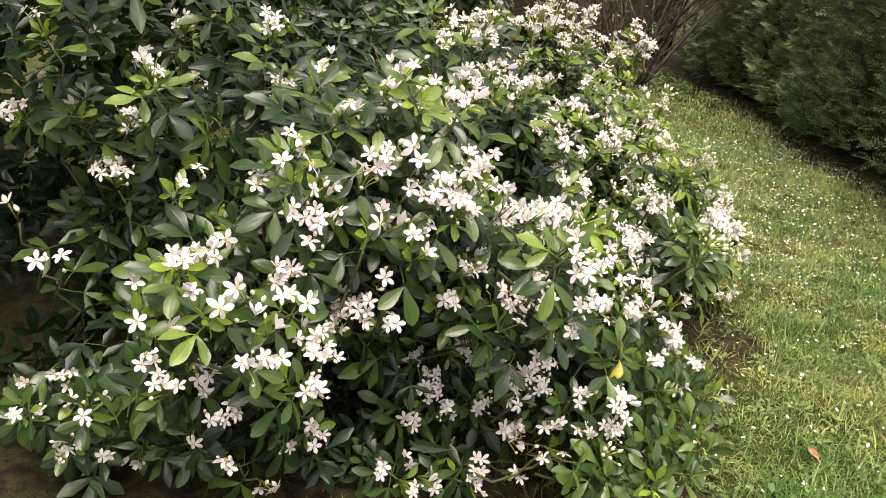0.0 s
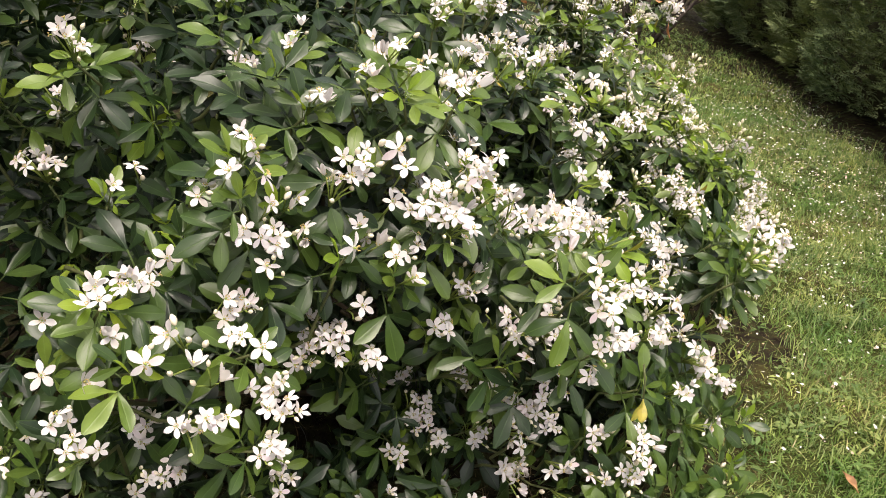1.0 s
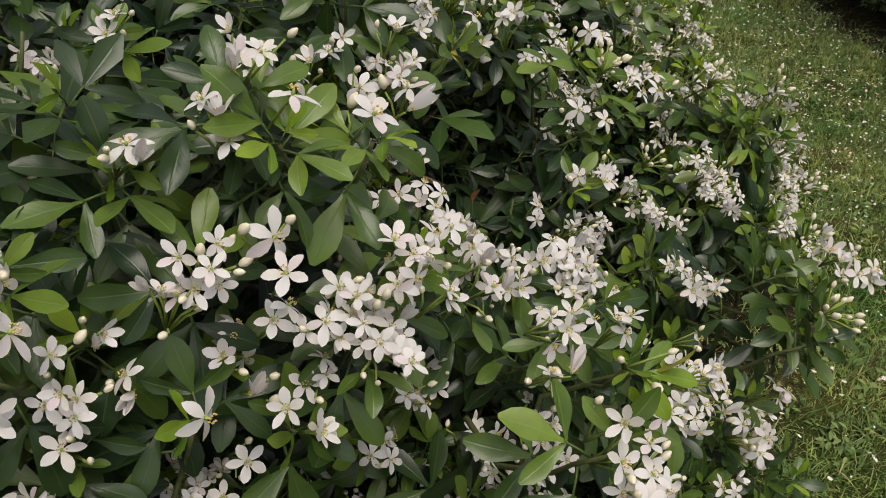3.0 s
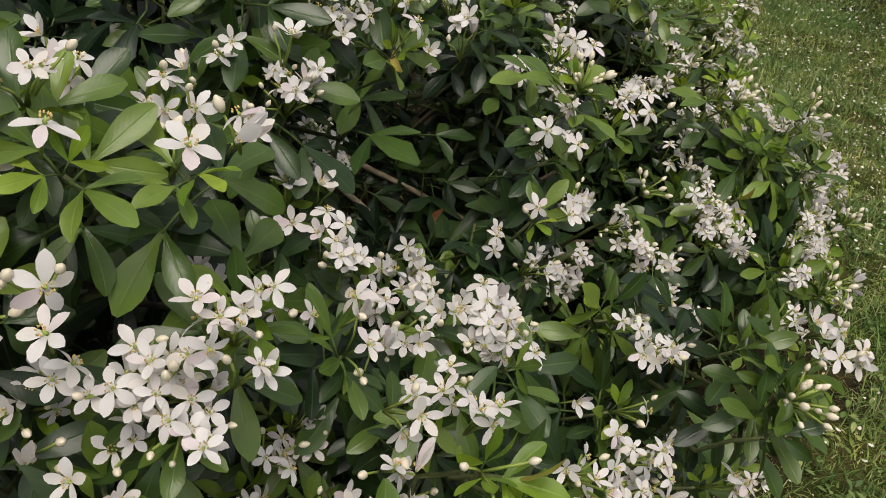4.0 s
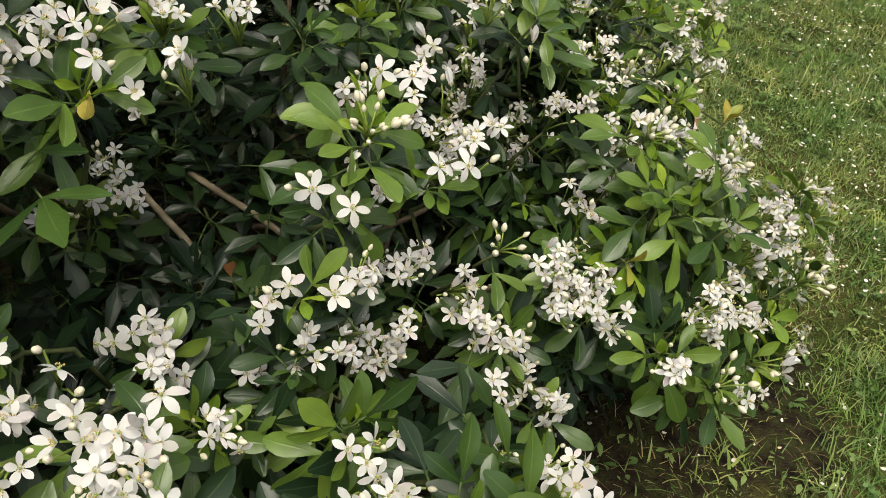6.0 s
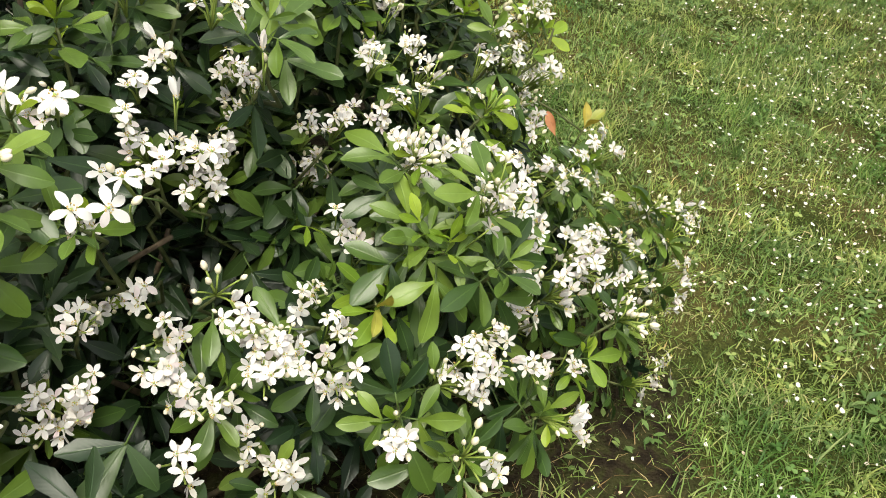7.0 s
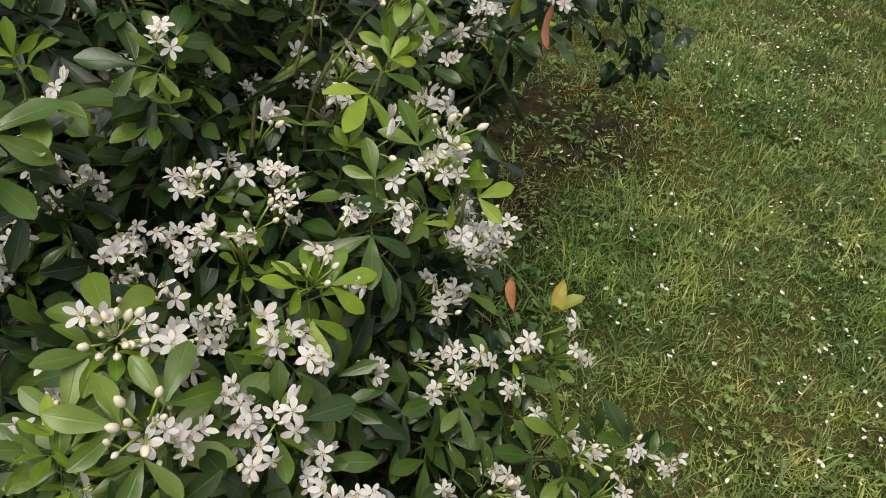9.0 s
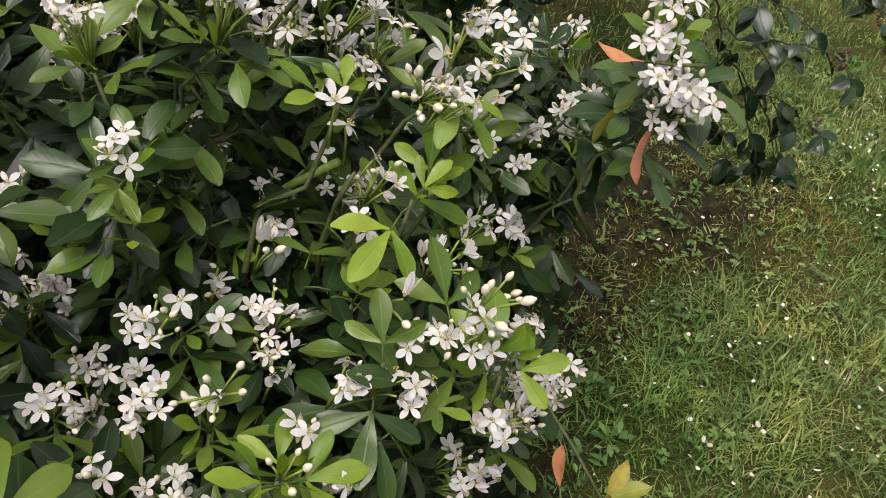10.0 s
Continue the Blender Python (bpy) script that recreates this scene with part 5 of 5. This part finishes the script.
# dark kind throughout, so that colour gives the shade at the back
BACK_WHORLS = [
    (-0.153, 1.340, 0.663, "d"), (-0.266, 1.450, 0.656, "d"), (-0.318, 1.339, 0.645, "d"), (-0.223, 1.561, 0.668, "d"), (-0.099, 1.344, 0.677, "d"), (-0.385, 1.350, 0.663, "d"), (-0.477, 1.353, 0.662, "d"),
]
WHORLS = NEAR_WHORLS + MIDDLE_WHORLS + FAR_WHORLS + CREST_WHORLS + BACK_WHORLS
# Whorls that stand clear of the rest: place, kind and the closed buds over it.
ACCENTS = [
    (0.297, 1.223, 0.383, "y", 0), (0.203, 0.927, 0.519, "y", 3), (0.265, 1.355, 0.548, "l", 16), (0.427, 1.094, 0.443, "m", 14), (0.461, 1.404, 0.438, "y", 0), (0.535, 1.532, 0.425, "l", 0),
    (0.368, 1.447, 0.398, "l", 8), (0.221, 1.057, 0.473, "m", 0), (0.586, 1.408, 0.327, "m", 8), (0.559, 1.906, 0.456, "y", 0), (0.524, 1.749, 0.432, "y", 4), (0.486, 1.603, 0.455, "l", 12),
    (0.512, 1.536, 0.436, "l", 0), (0.564, 1.567, 0.468, "l", 7), (0.493, 1.507, 0.378, "y", 0), (0.582, 1.541, 0.414, "m", 0), (0.694, 1.795, 0.263, "m", 6), (0.705, 1.655, 0.278, "m", 12),
    (0.735, 1.871, 0.274, "l", 5), (0.629, 1.808, 0.270, "m", 0), (0.548, 1.872, 0.521, "y", 7),
]
# "d" whorls have the shade of the hollows in their leaf colour
WHORL_KINDS = {"m": (LEAF_LIGHT, LEAF, LEAF, LEAF, LEAF_DARK), "l": (LEAF_YOUNG, LEAF_LIGHT, LEAF_LIGHT, LEAF, LEAF), "d": (LEAF, LEAF_DARK, LEAF_DARK, LEAF_DARK, LEAF_SHADE), "y": (LEAF_YOUNG, LEAF_YOUNG, LEAF_YOUNG, LEAF_LIGHT)}


def build_shrub():
    r = random.Random(11)
    tips = []
    # the crest and the low near side carry further heads close beside those
    thick = [(p + Vector((r.gauss(0, 0.028), r.gauss(0, 0.028), r.gauss(0, 0.014))), 6) for p, count in BLOOMS if p.y > 1.78 and p.z > 0.57 and p.x < 0.35 for _ in range(2)]
    thick += [(p + Vector((r.gauss(0, 0.024), r.gauss(0, 0.012), r.gauss(0, 0.02))), 5) for p, count in BLOOMS if p.y < 1.02 and p.z < 0.36 and p.x > -0.1 and count > 4]
    for p, count in BLOOMS + thick:
        n = (outward(p) + Vector((r.gauss(0, 0.15), r.gauss(0, 0.15) - 0.1, r.gauss(0.05, 0.15)))).normalized()
        if p.y > 2.0:
            n = (n + Vector((0.15, -0.9, 0.1))).normalized()
        flower_head(p, n, r, count, r.randint(0, 2) if count < 5 else r.randint(2, 5))
        if all((p - t).length > 0.062 for t, _ in tips) and all((p - Vector(w[:3])).length > 0.05 for w in WHORLS + ACCENTS):
            tips.append((p, n))
    note_blossoms()
    for p, n in tips:
        leafy_shoot(p - n * 0.040, n, r, None, 5)
    for x, y, z, kind in WHORLS:
        p = Vector((x, y, z))
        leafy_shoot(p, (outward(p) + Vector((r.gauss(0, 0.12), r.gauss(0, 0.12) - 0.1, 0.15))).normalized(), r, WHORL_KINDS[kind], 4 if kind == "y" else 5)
    # shoots without flowers between and under these, then the inner leaves, joined
    young, mature, dark, deep = [], [], [], []

    def lay(tip, n, inner):
        base = aimed(tip, n, r.uniform(0, 360))
        for k, m in shoot_leaves(r, 4 if inner else 5):
            tip_of = (base @ m) @ Vector((0, 0.04, 0))
            if covers(base @ m, 0.06) or hollow(tip_of) or (tip_of.x > 0.46 and tip_of.y > 2.1):
                continue
            # inner shoots get the leaf that is coloured dark for shade
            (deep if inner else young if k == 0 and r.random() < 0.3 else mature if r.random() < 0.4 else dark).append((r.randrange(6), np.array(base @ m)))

    for p, n in tips:
        tx = n.orthogonal().normalized()
        ty = n.cross(tx)
        full = p.y > 1.5 and p.x < 0.58
        for _ in range(4 if full else 2):
            q = p + tx * r.gauss(0, 0.05) + ty * r.gauss(0, 0.05) - n * (r.uniform(0.07, 0.2) if full else r.uniform(0.09, 0.24))
            if q.z > 0.05:
                # high tips draw fewer shade-coloured leaves, so the crest looks better lit
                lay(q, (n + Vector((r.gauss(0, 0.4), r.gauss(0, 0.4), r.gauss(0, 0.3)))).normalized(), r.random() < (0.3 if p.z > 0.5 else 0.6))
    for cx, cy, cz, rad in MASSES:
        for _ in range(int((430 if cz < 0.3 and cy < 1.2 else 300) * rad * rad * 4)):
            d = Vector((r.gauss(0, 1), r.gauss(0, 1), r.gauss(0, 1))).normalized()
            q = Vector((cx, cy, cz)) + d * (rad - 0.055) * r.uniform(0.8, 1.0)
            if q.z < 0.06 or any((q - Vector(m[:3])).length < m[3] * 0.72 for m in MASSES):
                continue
            # low masses and those at the left draw more shade-coloured leaves
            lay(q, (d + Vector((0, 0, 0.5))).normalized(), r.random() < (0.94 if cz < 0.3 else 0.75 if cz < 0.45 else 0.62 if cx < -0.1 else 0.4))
    for name, lot, mat, label in (("young_foliage", young, LEAF_YOUNG, "light yellow-green young leaves"), ("foliage", mature, LEAF, "glossy mid-green leaves"), ("mature_foliage", dark, LEAF_DARK, "glossy dark green leaves, mature and darkened for shade"), ("inner_foliage", deep, LEAF_SHADE, "inner leaves coloured near-black green for the shade inside")):
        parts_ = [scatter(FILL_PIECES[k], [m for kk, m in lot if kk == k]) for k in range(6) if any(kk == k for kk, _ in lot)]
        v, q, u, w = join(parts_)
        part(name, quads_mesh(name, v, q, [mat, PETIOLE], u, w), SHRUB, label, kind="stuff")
    # woody branches from the root to the outer shoots
    root = Vector((-0.1, 1.55, 0))
    for k, (p, n) in enumerate(tips[::3]):
        end = p - n * 0.17
        start = root + Vector((r.uniform(-0.25, 0.35), r.uniform(-0.25, 0.3), -0.02))
        mid = start.lerp(end, 0.5) + Vector((r.gauss(0, 0.03), r.gauss(0, 0.03), r.uniform(-0.08, 0.04)))
        pts = [start, start.lerp(mid, 0.6) + Vector((0, 0, 0.03)), mid.lerp(end, 0.4), end]
        if any((q - Vector((0.1, 1.42, 0.4))).length < 0.13 for q in pts) or end.x < -0.3 or (end.x > 0.28 and end.y > 1.85):
            continue
        part("branch", tube(pts, [0.007, 0.005, 0.0036, 0.0024], 7).mesh("branch", [BARK]), SHRUB, "brown woody branch")


build_shrub()

# single coloured leaves that stand out of the green, and light young shoots on the crest
ODD = random.Random(21)
ODD_MESHES = {m.name: SINGLE.mesh("leaf", [m]) for m in (LEAF_YELLOW, LEAF_ORANGE)}
ODD_STEM = tube([(0, 0, -0.04), (0.002, 0, -0.02), (0, 0, 0)], [0.0015, 0.0013, 0.0011], 5).mesh("shoot", [STEM])
for p, n, kind, count, label in (
    ((0.223, 0.927, 0.519), (0.7, -0.2, 0.4), LEAF_YELLOW, 1, "yellow-green leaf"),
    ((0.49, 1.493, 0.384), (0.5, -0.7, 0.3), LEAF_YELLOW, 2, "yellow leaves"),
    ((0.634, 1.997, 0.297), (0.25, 0.15, 0.9), LEAF_YELLOW, 3, "bright yellow upright leaves"),
    ((0.598, 1.985, 0.285), (-0.5, 0.2, 0.6), LEAF_ORANGE, 1, "reddish withered leaf"),
    ((0.149, 1.347, 0.39), (0.1, -0.3, 0.9), LEAF_ORANGE, 1, "orange withered leaf"),
    ((0.512, 2.052, 0.628), (-0.85, -0.45, -0.2), LEAF_ORANGE, 1, "orange withered leaf"),
    ((0.535, 2.050, 0.590), (0.0, -0.15, -1.0), LEAF_ORANGE, 1, "hanging orange withered leaf"),
    ((0.515, 2.050, 0.600), (-0.35, -0.3, -0.8), LEAF_YELLOW, 1, "hanging yellow-green leaf"),
    ((0.135, 1.66, 0.70), (0.3, -0.5, -0.5), LEAF_YELLOW, 2, "yellow withering leaves"),
    ((0.147, 1.65, 0.665), (0.3, -0.5, -0.7), LEAF_ORANGE, 2, "hanging orange withered leaves"),
    ((-0.072, 1.233, 0.641), (-0.4, -0.7, 0.3), LEAF_YELLOW, 1, "yellow leaf"),
    ((0.300, 0.962, 0.322), (0.1, -0.4, -0.9), LEAF_YELLOW, 2, "hanging yellow leaves with brown spots"),
    ((0.102, 1.273, 0.60), (0.2, -0.6, -0.5), LEAF_YELLOW, 1, "yellow-brown leaf"),
    ((0.057, 1.27, 0.59), (-0.2, -0.5, -0.6), LEAF_YELLOW, 1, "brown-tipped leaf"),
):
    n = Vector(n).normalized()
    stem = part("shoot", ODD_STEM, SHRUB, m=aimed(p, n))
    for k in range(count):
        a = ODD.uniform(0, math.tau)
        d = Vector((math.cos(a) * 0.5, math.sin(a) * 0.5, 1)) if count > 1 else Vector((0, 0.15, 1))
        part("leaf", ODD_MESHES[kind.name], stem, label, facing((0, 0, 0), d, (-math.cos(a), -math.sin(a), 0.5), ODD.uniform(0.75, 1.0) if p[1] > 1.9 else ODD.uniform(0.58, 0.76)))
# low whorls of leaves at the foot on the lawn side
for p in ((0.402, 0.977, 0.178), (0.425, 0.948, 0.152), (0.328, 0.922, 0.153), (0.474, 1.06, 0.157), (0.363, 0.955, 0.18), (0.424, 1.091, 0.173), (0.484, 1.153, 0.172), (0.524, 1.164, 0.158), (0.293, 0.916, 0.163), (0.366, 0.91, 0.156), (0.402, 1.168, 0.186), (0.486, 1.249, 0.17), (0.255, 0.906, 0.186), (0.209, 0.92, 0.189), (0.465, 1.0, 0.158), (0.324, 0.971, 0.183)):
    p = Vector(p)
    leafy_shoot(p, (outward(p) + Vector((ODD.gauss(0, 0.25), ODD.gauss(0, 0.25), 0.1))).normalized(), ODD, (LEAF_YOUNG if ODD.random() < 0.5 else LEAF, LEAF, LEAF, LEAF, LEAF), 5)


def bud_head(p, n, r, count):
    """A young head, still in bud, on thin stalks."""
    p, n = Vector(p), Vector(n).normalized()
    tx = n.orthogonal().normalized()
    ty = n.cross(tx)
    root, stalks, placed = p - n * 0.022, Piece(), []
    for k in range(count):
        a, q = math.tau * k / count + r.uniform(-0.5, 0.5), r.uniform(0.3, 1.0)
        d = (n + (tx * math.cos(a) + ty * math.sin(a)) * q).normalized()
        at = root + d * r.uniform(0.017, 0.033)
        stalks.add(tube([root, root.lerp(at, 0.5) + n * 0.003, at], [0.0011, 0.0009, 0.0009], 4))
        placed.append((at, d))
    head = part("flower_head", stalks.mesh("flower_head", [STALK]), SHRUB, "young head of closed cream buds")
    for at, d in placed:
        part("bud", BUD_MESH, head, m=aimed(at, d, 0, r.uniform(0.65, 1.1)))


for x, y, z, kind, buds in ACCENTS:
    p = Vector((x, y, z))
    n = (outward(p) + Vector((ODD.gauss(0, 0.1), ODD.gauss(0, 0.1) - 0.1, 0.2))).normalized()
    leafy_shoot(p, n, ODD, WHORL_KINDS[kind], 4 if kind == "y" else 5, 1.0, 5)
    if buds:
        bud_head(p + n * 0.026, n, ODD, buds)
for p, n, count in (((0.442, 1.918, 0.61), (0.5, -0.3, 0.8), 14), ((0.516, 1.944, 0.455), (0.9, -0.1, 0.4), 12), ((0.47, 1.74, 0.47), (0.4, -0.4, 0.8), 6), ((0.303, 0.924, 0.196), (0.2, -0.5, 0.8), 7), ((0.458, 1.039, 0.154), (0.5, -0.4, 0.7), 6)):
    bud_head(p, n, ODD, count)
# bare stretches of branch showing in the hollow of the crown
for a, b, rad in (((0.012, 1.453, 0.364), (0.098, 1.411, 0.325), 0.0036), ((0.03, 1.527, 0.348), (0.185, 1.478, 0.313), 0.0037), ((0.315, 1.871, 0.449), (0.39, 1.893, 0.533), 0.0032), ((0.546, 2.015, 0.321), (0.634, 1.997, 0.292), 0.0015)):
    a, b = Vector(a), Vector(b)
    d = b - a
    part("branch", tube([a - d * 0.12, a, a.lerp(b, 0.5) + Vector((0, 0, 0.003)), b], [rad * 1.1, rad, rad, rad * 0.9], 7).mesh("branch", [PALE_BARK if rad > 0.0035 else STALK if rad > 0.002 else STEM]), SHRUB, "bare woody branch" if rad > 0.0035 else "green stem")


# ---------------------------------------------------------------- dark oval-leaved shrub behind
def build_oval_shrub():
    r = random.Random(31)
    shrub = thing("oval_leaved_shrub", "dark evergreen shrub with glossy oval leaves, leaning over the lawn", "shrub", (-0.35, 3.0, 0))
    base = Vector((-0.35, 3.0, 0))
    leaf_meshes = [blade_leaf(0.029 * s, 0.0165 * s, 0.25, 0.6, 7, 0.92, 0.4).mesh("leaf", [LEAF_OVAL]) for s in (1.0, 1.15, 0.85)]
    husk = bud_piece()
    tuft = Piece()
    for k in range(14):
        a = r.uniform(0, math.tau)
        tuft.add(husk, aimed((math.cos(a) * 0.008, math.sin(a) * 0.008, r.uniform(0, 0.014)), (math.cos(a), math.sin(a), r.uniform(0, 1)), 0, 0.8))
    tuft_mesh = tuft.mesh("withered_head", [BARK])
    hub = Vector((0.353, 2.396, 0.622))
    trunk = [base - base, Vector((-0.25, 2.85, 0.5)) - base, Vector((0.0, 2.68, 0.72)) - base, Vector((0.2, 2.52, 0.72)) - base, hub - base]
    part("trunk", tube(trunk, [0.014, 0.011, 0.008, 0.006, 0.004], 7).mesh("trunk", [TWIG]), shrub, "dark woody stem")
    # arching twigs, each with its leaves set alternately on either side
    limbs = [
        ((0.353, 2.396, 0.622), (0.375, 2.412, 0.568), (0.396, 2.434, 0.508), (0.412, 2.458, 0.469)),
        ((0.394, 2.432, 0.515), (0.435, 2.456, 0.505), (0.476, 2.428, 0.535), (0.529, 2.415, 0.545)),
        ((0.412, 2.458, 0.469), (0.436, 2.486, 0.446), (0.470, 2.530, 0.418), (0.503, 2.548, 0.404)),
        ((0.405, 2.450, 0.485), (0.400, 2.466, 0.425), (0.385, 2.468, 0.388)),
        ((0.420, 2.468, 0.460), (0.445, 2.505, 0.395), (0.462, 2.530, 0.345), (0.468, 2.532, 0.325)),
        ((0.375, 2.412, 0.568), (0.421, 2.430, 0.562), (0.466, 2.452, 0.548)),
        ((0.440, 2.492, 0.440), (0.470, 2.530, 0.385), (0.490, 2.545, 0.350)),
        ((0.412, 2.458, 0.469), (0.404, 2.474, 0.400), (0.430, 2.500, 0.352)),
        ((0.364, 2.404, 0.595), (0.352, 2.420, 0.520), (0.362, 2.440, 0.440)),
        ((0.36, 2.66, 0.66), (0.40, 2.80, 0.54), (0.43, 2.93, 0.43)),
        ((0.353, 2.396, 0.622), (0.44, 2.47, 0.61), (0.522, 2.520, 0.568)),
    ]
    for k, limb in enumerate(limbs):
        knots = [Vector(q) - base for q in limb]
        pts = []
        for a, b in zip(knots, knots[1:]):
            for i in range(4):
                pts.append(a.lerp(b, i / 4) + Vector((r.gauss(0, 0.0025), r.gauss(0, 0.0025), r.gauss(0, 0.0025))))
        pts.append(knots[-1])
        n = len(pts)
        thick = 0.0017 if k == 0 else 0.0011
        wood = tube(pts, [thick * (1 - 0.55 * i / n) for i in range(n)], 5)
        spots, turn = [], 1
        for i in range(7 if k == 0 else 3, n):
            d = (pts[i] - pts[i - 1]).normalized()
            side = d.cross(Vector((0, 0, 1))).normalized()
            turn = -turn
            if r.random() < (0.45 if i < n - 1 else 1.0):
                # a side twig with a few leaves towards its end
                way = (d * r.uniform(0.3, 0.9) + side * turn * r.uniform(0.4, 1.0) + Vector((r.gauss(0, 0.2), r.gauss(0, 0.2), r.uniform(-0.6, 0.15)))).normalized()
                tip = pts[i] + way * r.uniform(0.018, 0.04)
                wood.add(tube([pts[i], pts[i].lerp(tip, 0.5) + Vector((0, 0, 0.002)), tip], [0.0008, 0.0007, 0.0005], 4))
                spots += [(pts[i].lerp(tip, r.uniform(0.5, 1.0)), way) for _ in range(2)] + [(tip, way)]
            elif r.random() < 0.7:
                spots.append((pts[i], d))
        br = part("branch", wood.mesh("branch", [TWIG_DARK]), shrub, "thin dark twig")
        for at, d in spots:
            side = d.cross(Vector((0, 0, 1))).normalized()
            turn = -turn
            way = d * r.uniform(0.2, 0.9) + side * turn * r.uniform(0.3, 1) + Vector((r.gauss(0, 0.2), r.gauss(0, 0.2), r.uniform(-0.9, 0.1)))
            part("leaf", r.choice(leaf_meshes), br, m=facing(at, way, Vector((r.gauss(0.2, 0.5), r.gauss(-0.4, 0.5), 0.9)), r.uniform(0.75, 1.2)))
        if k in (1, 2, 6, 9):
            part("withered_head", tuft_mesh, br, "brown withered flower head", aimed(pts[-1], (pts[-1] - pts[-2]), 0, 0.8))
    # upper leaves out of view, added to cast shade on the bare soil
    crown = []
    while len(crown) < 1500:
        d = Vector((r.gauss(0, 1), r.gauss(0, 1), r.gauss(0, 1))).normalized()
        q = Vector((d.x * 0.42, d.y * 0.38, 0.85 + d.z * 0.42)) * r.uniform(0.75, 1.02)
        crown.append(np.array(facing(q, d + Vector((r.gauss(0, 0.6), r.gauss(0, 0.6), -0.2)), Vector((r.gauss(0, 0.3), r.gauss(0, 0.3), 1)), r.uniform(0.9, 1.4))))
    v, q, u, w = scatter(blade_leaf(0.045, 0.026, 0.2, 0.5, 5, 0.95), crown)
    part("crown", quads_mesh("crown", v, q, [LEAF_OVAL], u), shrub, "dense dark leafy crown, unseen, added to shade the soil", kind="stuff")


build_oval_shrub()


# ---------------------------------------------------------------- small things on the lawn
def build_daisies():
    r = random.Random(41)
    ray = Piece()
    for k in range(15):
        a = 24 * k + r.uniform(-5, 5)
        strip = Piece([(-0.0007, 0.001, 0), (0.0007, 0.001, 0), (0.0009, 0.0048, 0.0012), (0, 0.0062, 0.001), (-0.0009, 0.0048, 0.0012)], [(0, 1, 2, 3), (0, 3, 4)], [(0, 0)] * 5)
        ray.add(strip, pose(0, 0, 0, r.uniform(-6, 22), 0, a), 0)
    ray_mesh = ray.mesh("petals", [WHITE_RAY])
    disc_mesh = Piece([(0.0019 * math.cos(t * math.tau / 8), 0.0019 * math.sin(t * math.tau / 8), 0) for t in range(8)] + [(0, 0, 0.0014)], [(k, (k + 1) % 8, 8) for k in range(8)], [(0, 0)] * 9)
    disc_mesh.w = [0] * 8
    disc_mesh = disc_mesh.mesh("disc", [ANTHER])
    stem_mesh = tube([(0, 0, -0.03), (0.001, 0, -0.015), (0, 0, 0)], [0.0007, 0.0007, 0.0009], 4).mesh("stem", [STALK])
    first = None
    made = 0
    while made < 300:
        x, y = r.uniform(0.6, 1.75), r.uniform(1.1, 4.4)
        drift = float(cells(np.array(x * 3 + 15), np.array(y * 3 + 50))) * min(1.0, 0.25 + max(0.0, x - 0.6) * 0.9)
        if float(bare(np.array(x), np.array(y))) > 0.4 or r.random() > drift * drift * 2.2:
            continue
        made += 1
        m = Matrix.Translation((x, y, float(lumpy(x, y)) + r.uniform(0.02, 0.034))) @ pose(0, 0, 0, r.uniform(-30, 30), r.uniform(-30, 30), r.uniform(0, 360)) @ Matrix.Scale(r.uniform(0.6, 1.0), 4)
        if first is None:
            first = thing("daisy", "small white lawn daisy standing in the grass", "daisy", group="daisies in the lawn")
            part("stem", stem_mesh, first)
            part("petals", ray_mesh, first)
            part("disc", disc_mesh, first, "yellow disc")
            first.matrix_basis = m
        else:
            copy_thing(first, m)


def build_fallen_petals():
    petal = Piece([(-0.002, 0, 0.0006), (0.002, 0, 0.0006), (0.0034, 0.0045, 0), (0.0016, 0.009, 0.001), (-0.0016, 0.009, 0.001), (-0.0034, 0.0045, 0)], [(0, 1, 2, 5), (5, 2, 3, 4)], [(0, 0)] * 6, [0, 0])
    r = random.Random(43)
    out = []
    while len(out) < 5200:
        x, y = r.uniform(0.3, 1.85), r.uniform(0.8, 4.6)
        want = (0.2 + 0.4 * min(1, max(0, x - 0.7)) + 0.3 * (2.1 < y < 3.0 and x > 0.95) + 0.3 * (y > 3.2 and x < 1.2)) * (0.35 + 1.3 * float(cells(np.array(x * 4 + 60), np.array(y * 4))))
        if r.random() > want * (1 - 0.6 * float(bare(np.array(x), np.array(y)))):
            continue
        at = (x, y, float(lumpy(x, y)) + r.uniform(0.008, 0.03))
        out.append(np.array(facing(at, (r.gauss(0, 1), r.gauss(0, 1), r.gauss(0, 0.3)), (r.gauss(0, 0.3), r.gauss(0, 0.3), 1), r.uniform(0.34, 0.62) if r.random() < 0.6 else r.uniform(0.65, 1.0))))
    v, q, u, w = scatter(petal, out)
    tagged(new("fallen_petals", quads_mesh("fallen_petals", v, q, [FALLEN])), "white petals fallen on the grass", "petal", kind="stuff")


def build_fallen_leaf(x, y, turn, size, label):
    leaf = blade_leaf(0.045 * size, 0.02 * size, 0.7, -0.5, 6, 1.1, 1.0)
    ob = new("fallen_leaf", leaf.mesh("fallen_leaf", [LEAF_DEAD]))
    ob.matrix_basis = pose(x, y, float(lumpy(x, y)) + 0.016, 8, 10, turn)
    tagged(ob, label, "leaf")


build_daisies()
build_fallen_petals()
build_fallen_leaf(0.784, 1.207, 25, 0.9, "curled orange-brown dead leaf lying on the grass")
build_fallen_leaf(0.32, 2.50, 110, 0.7, "small brown dead leaf lying on the bare soil")
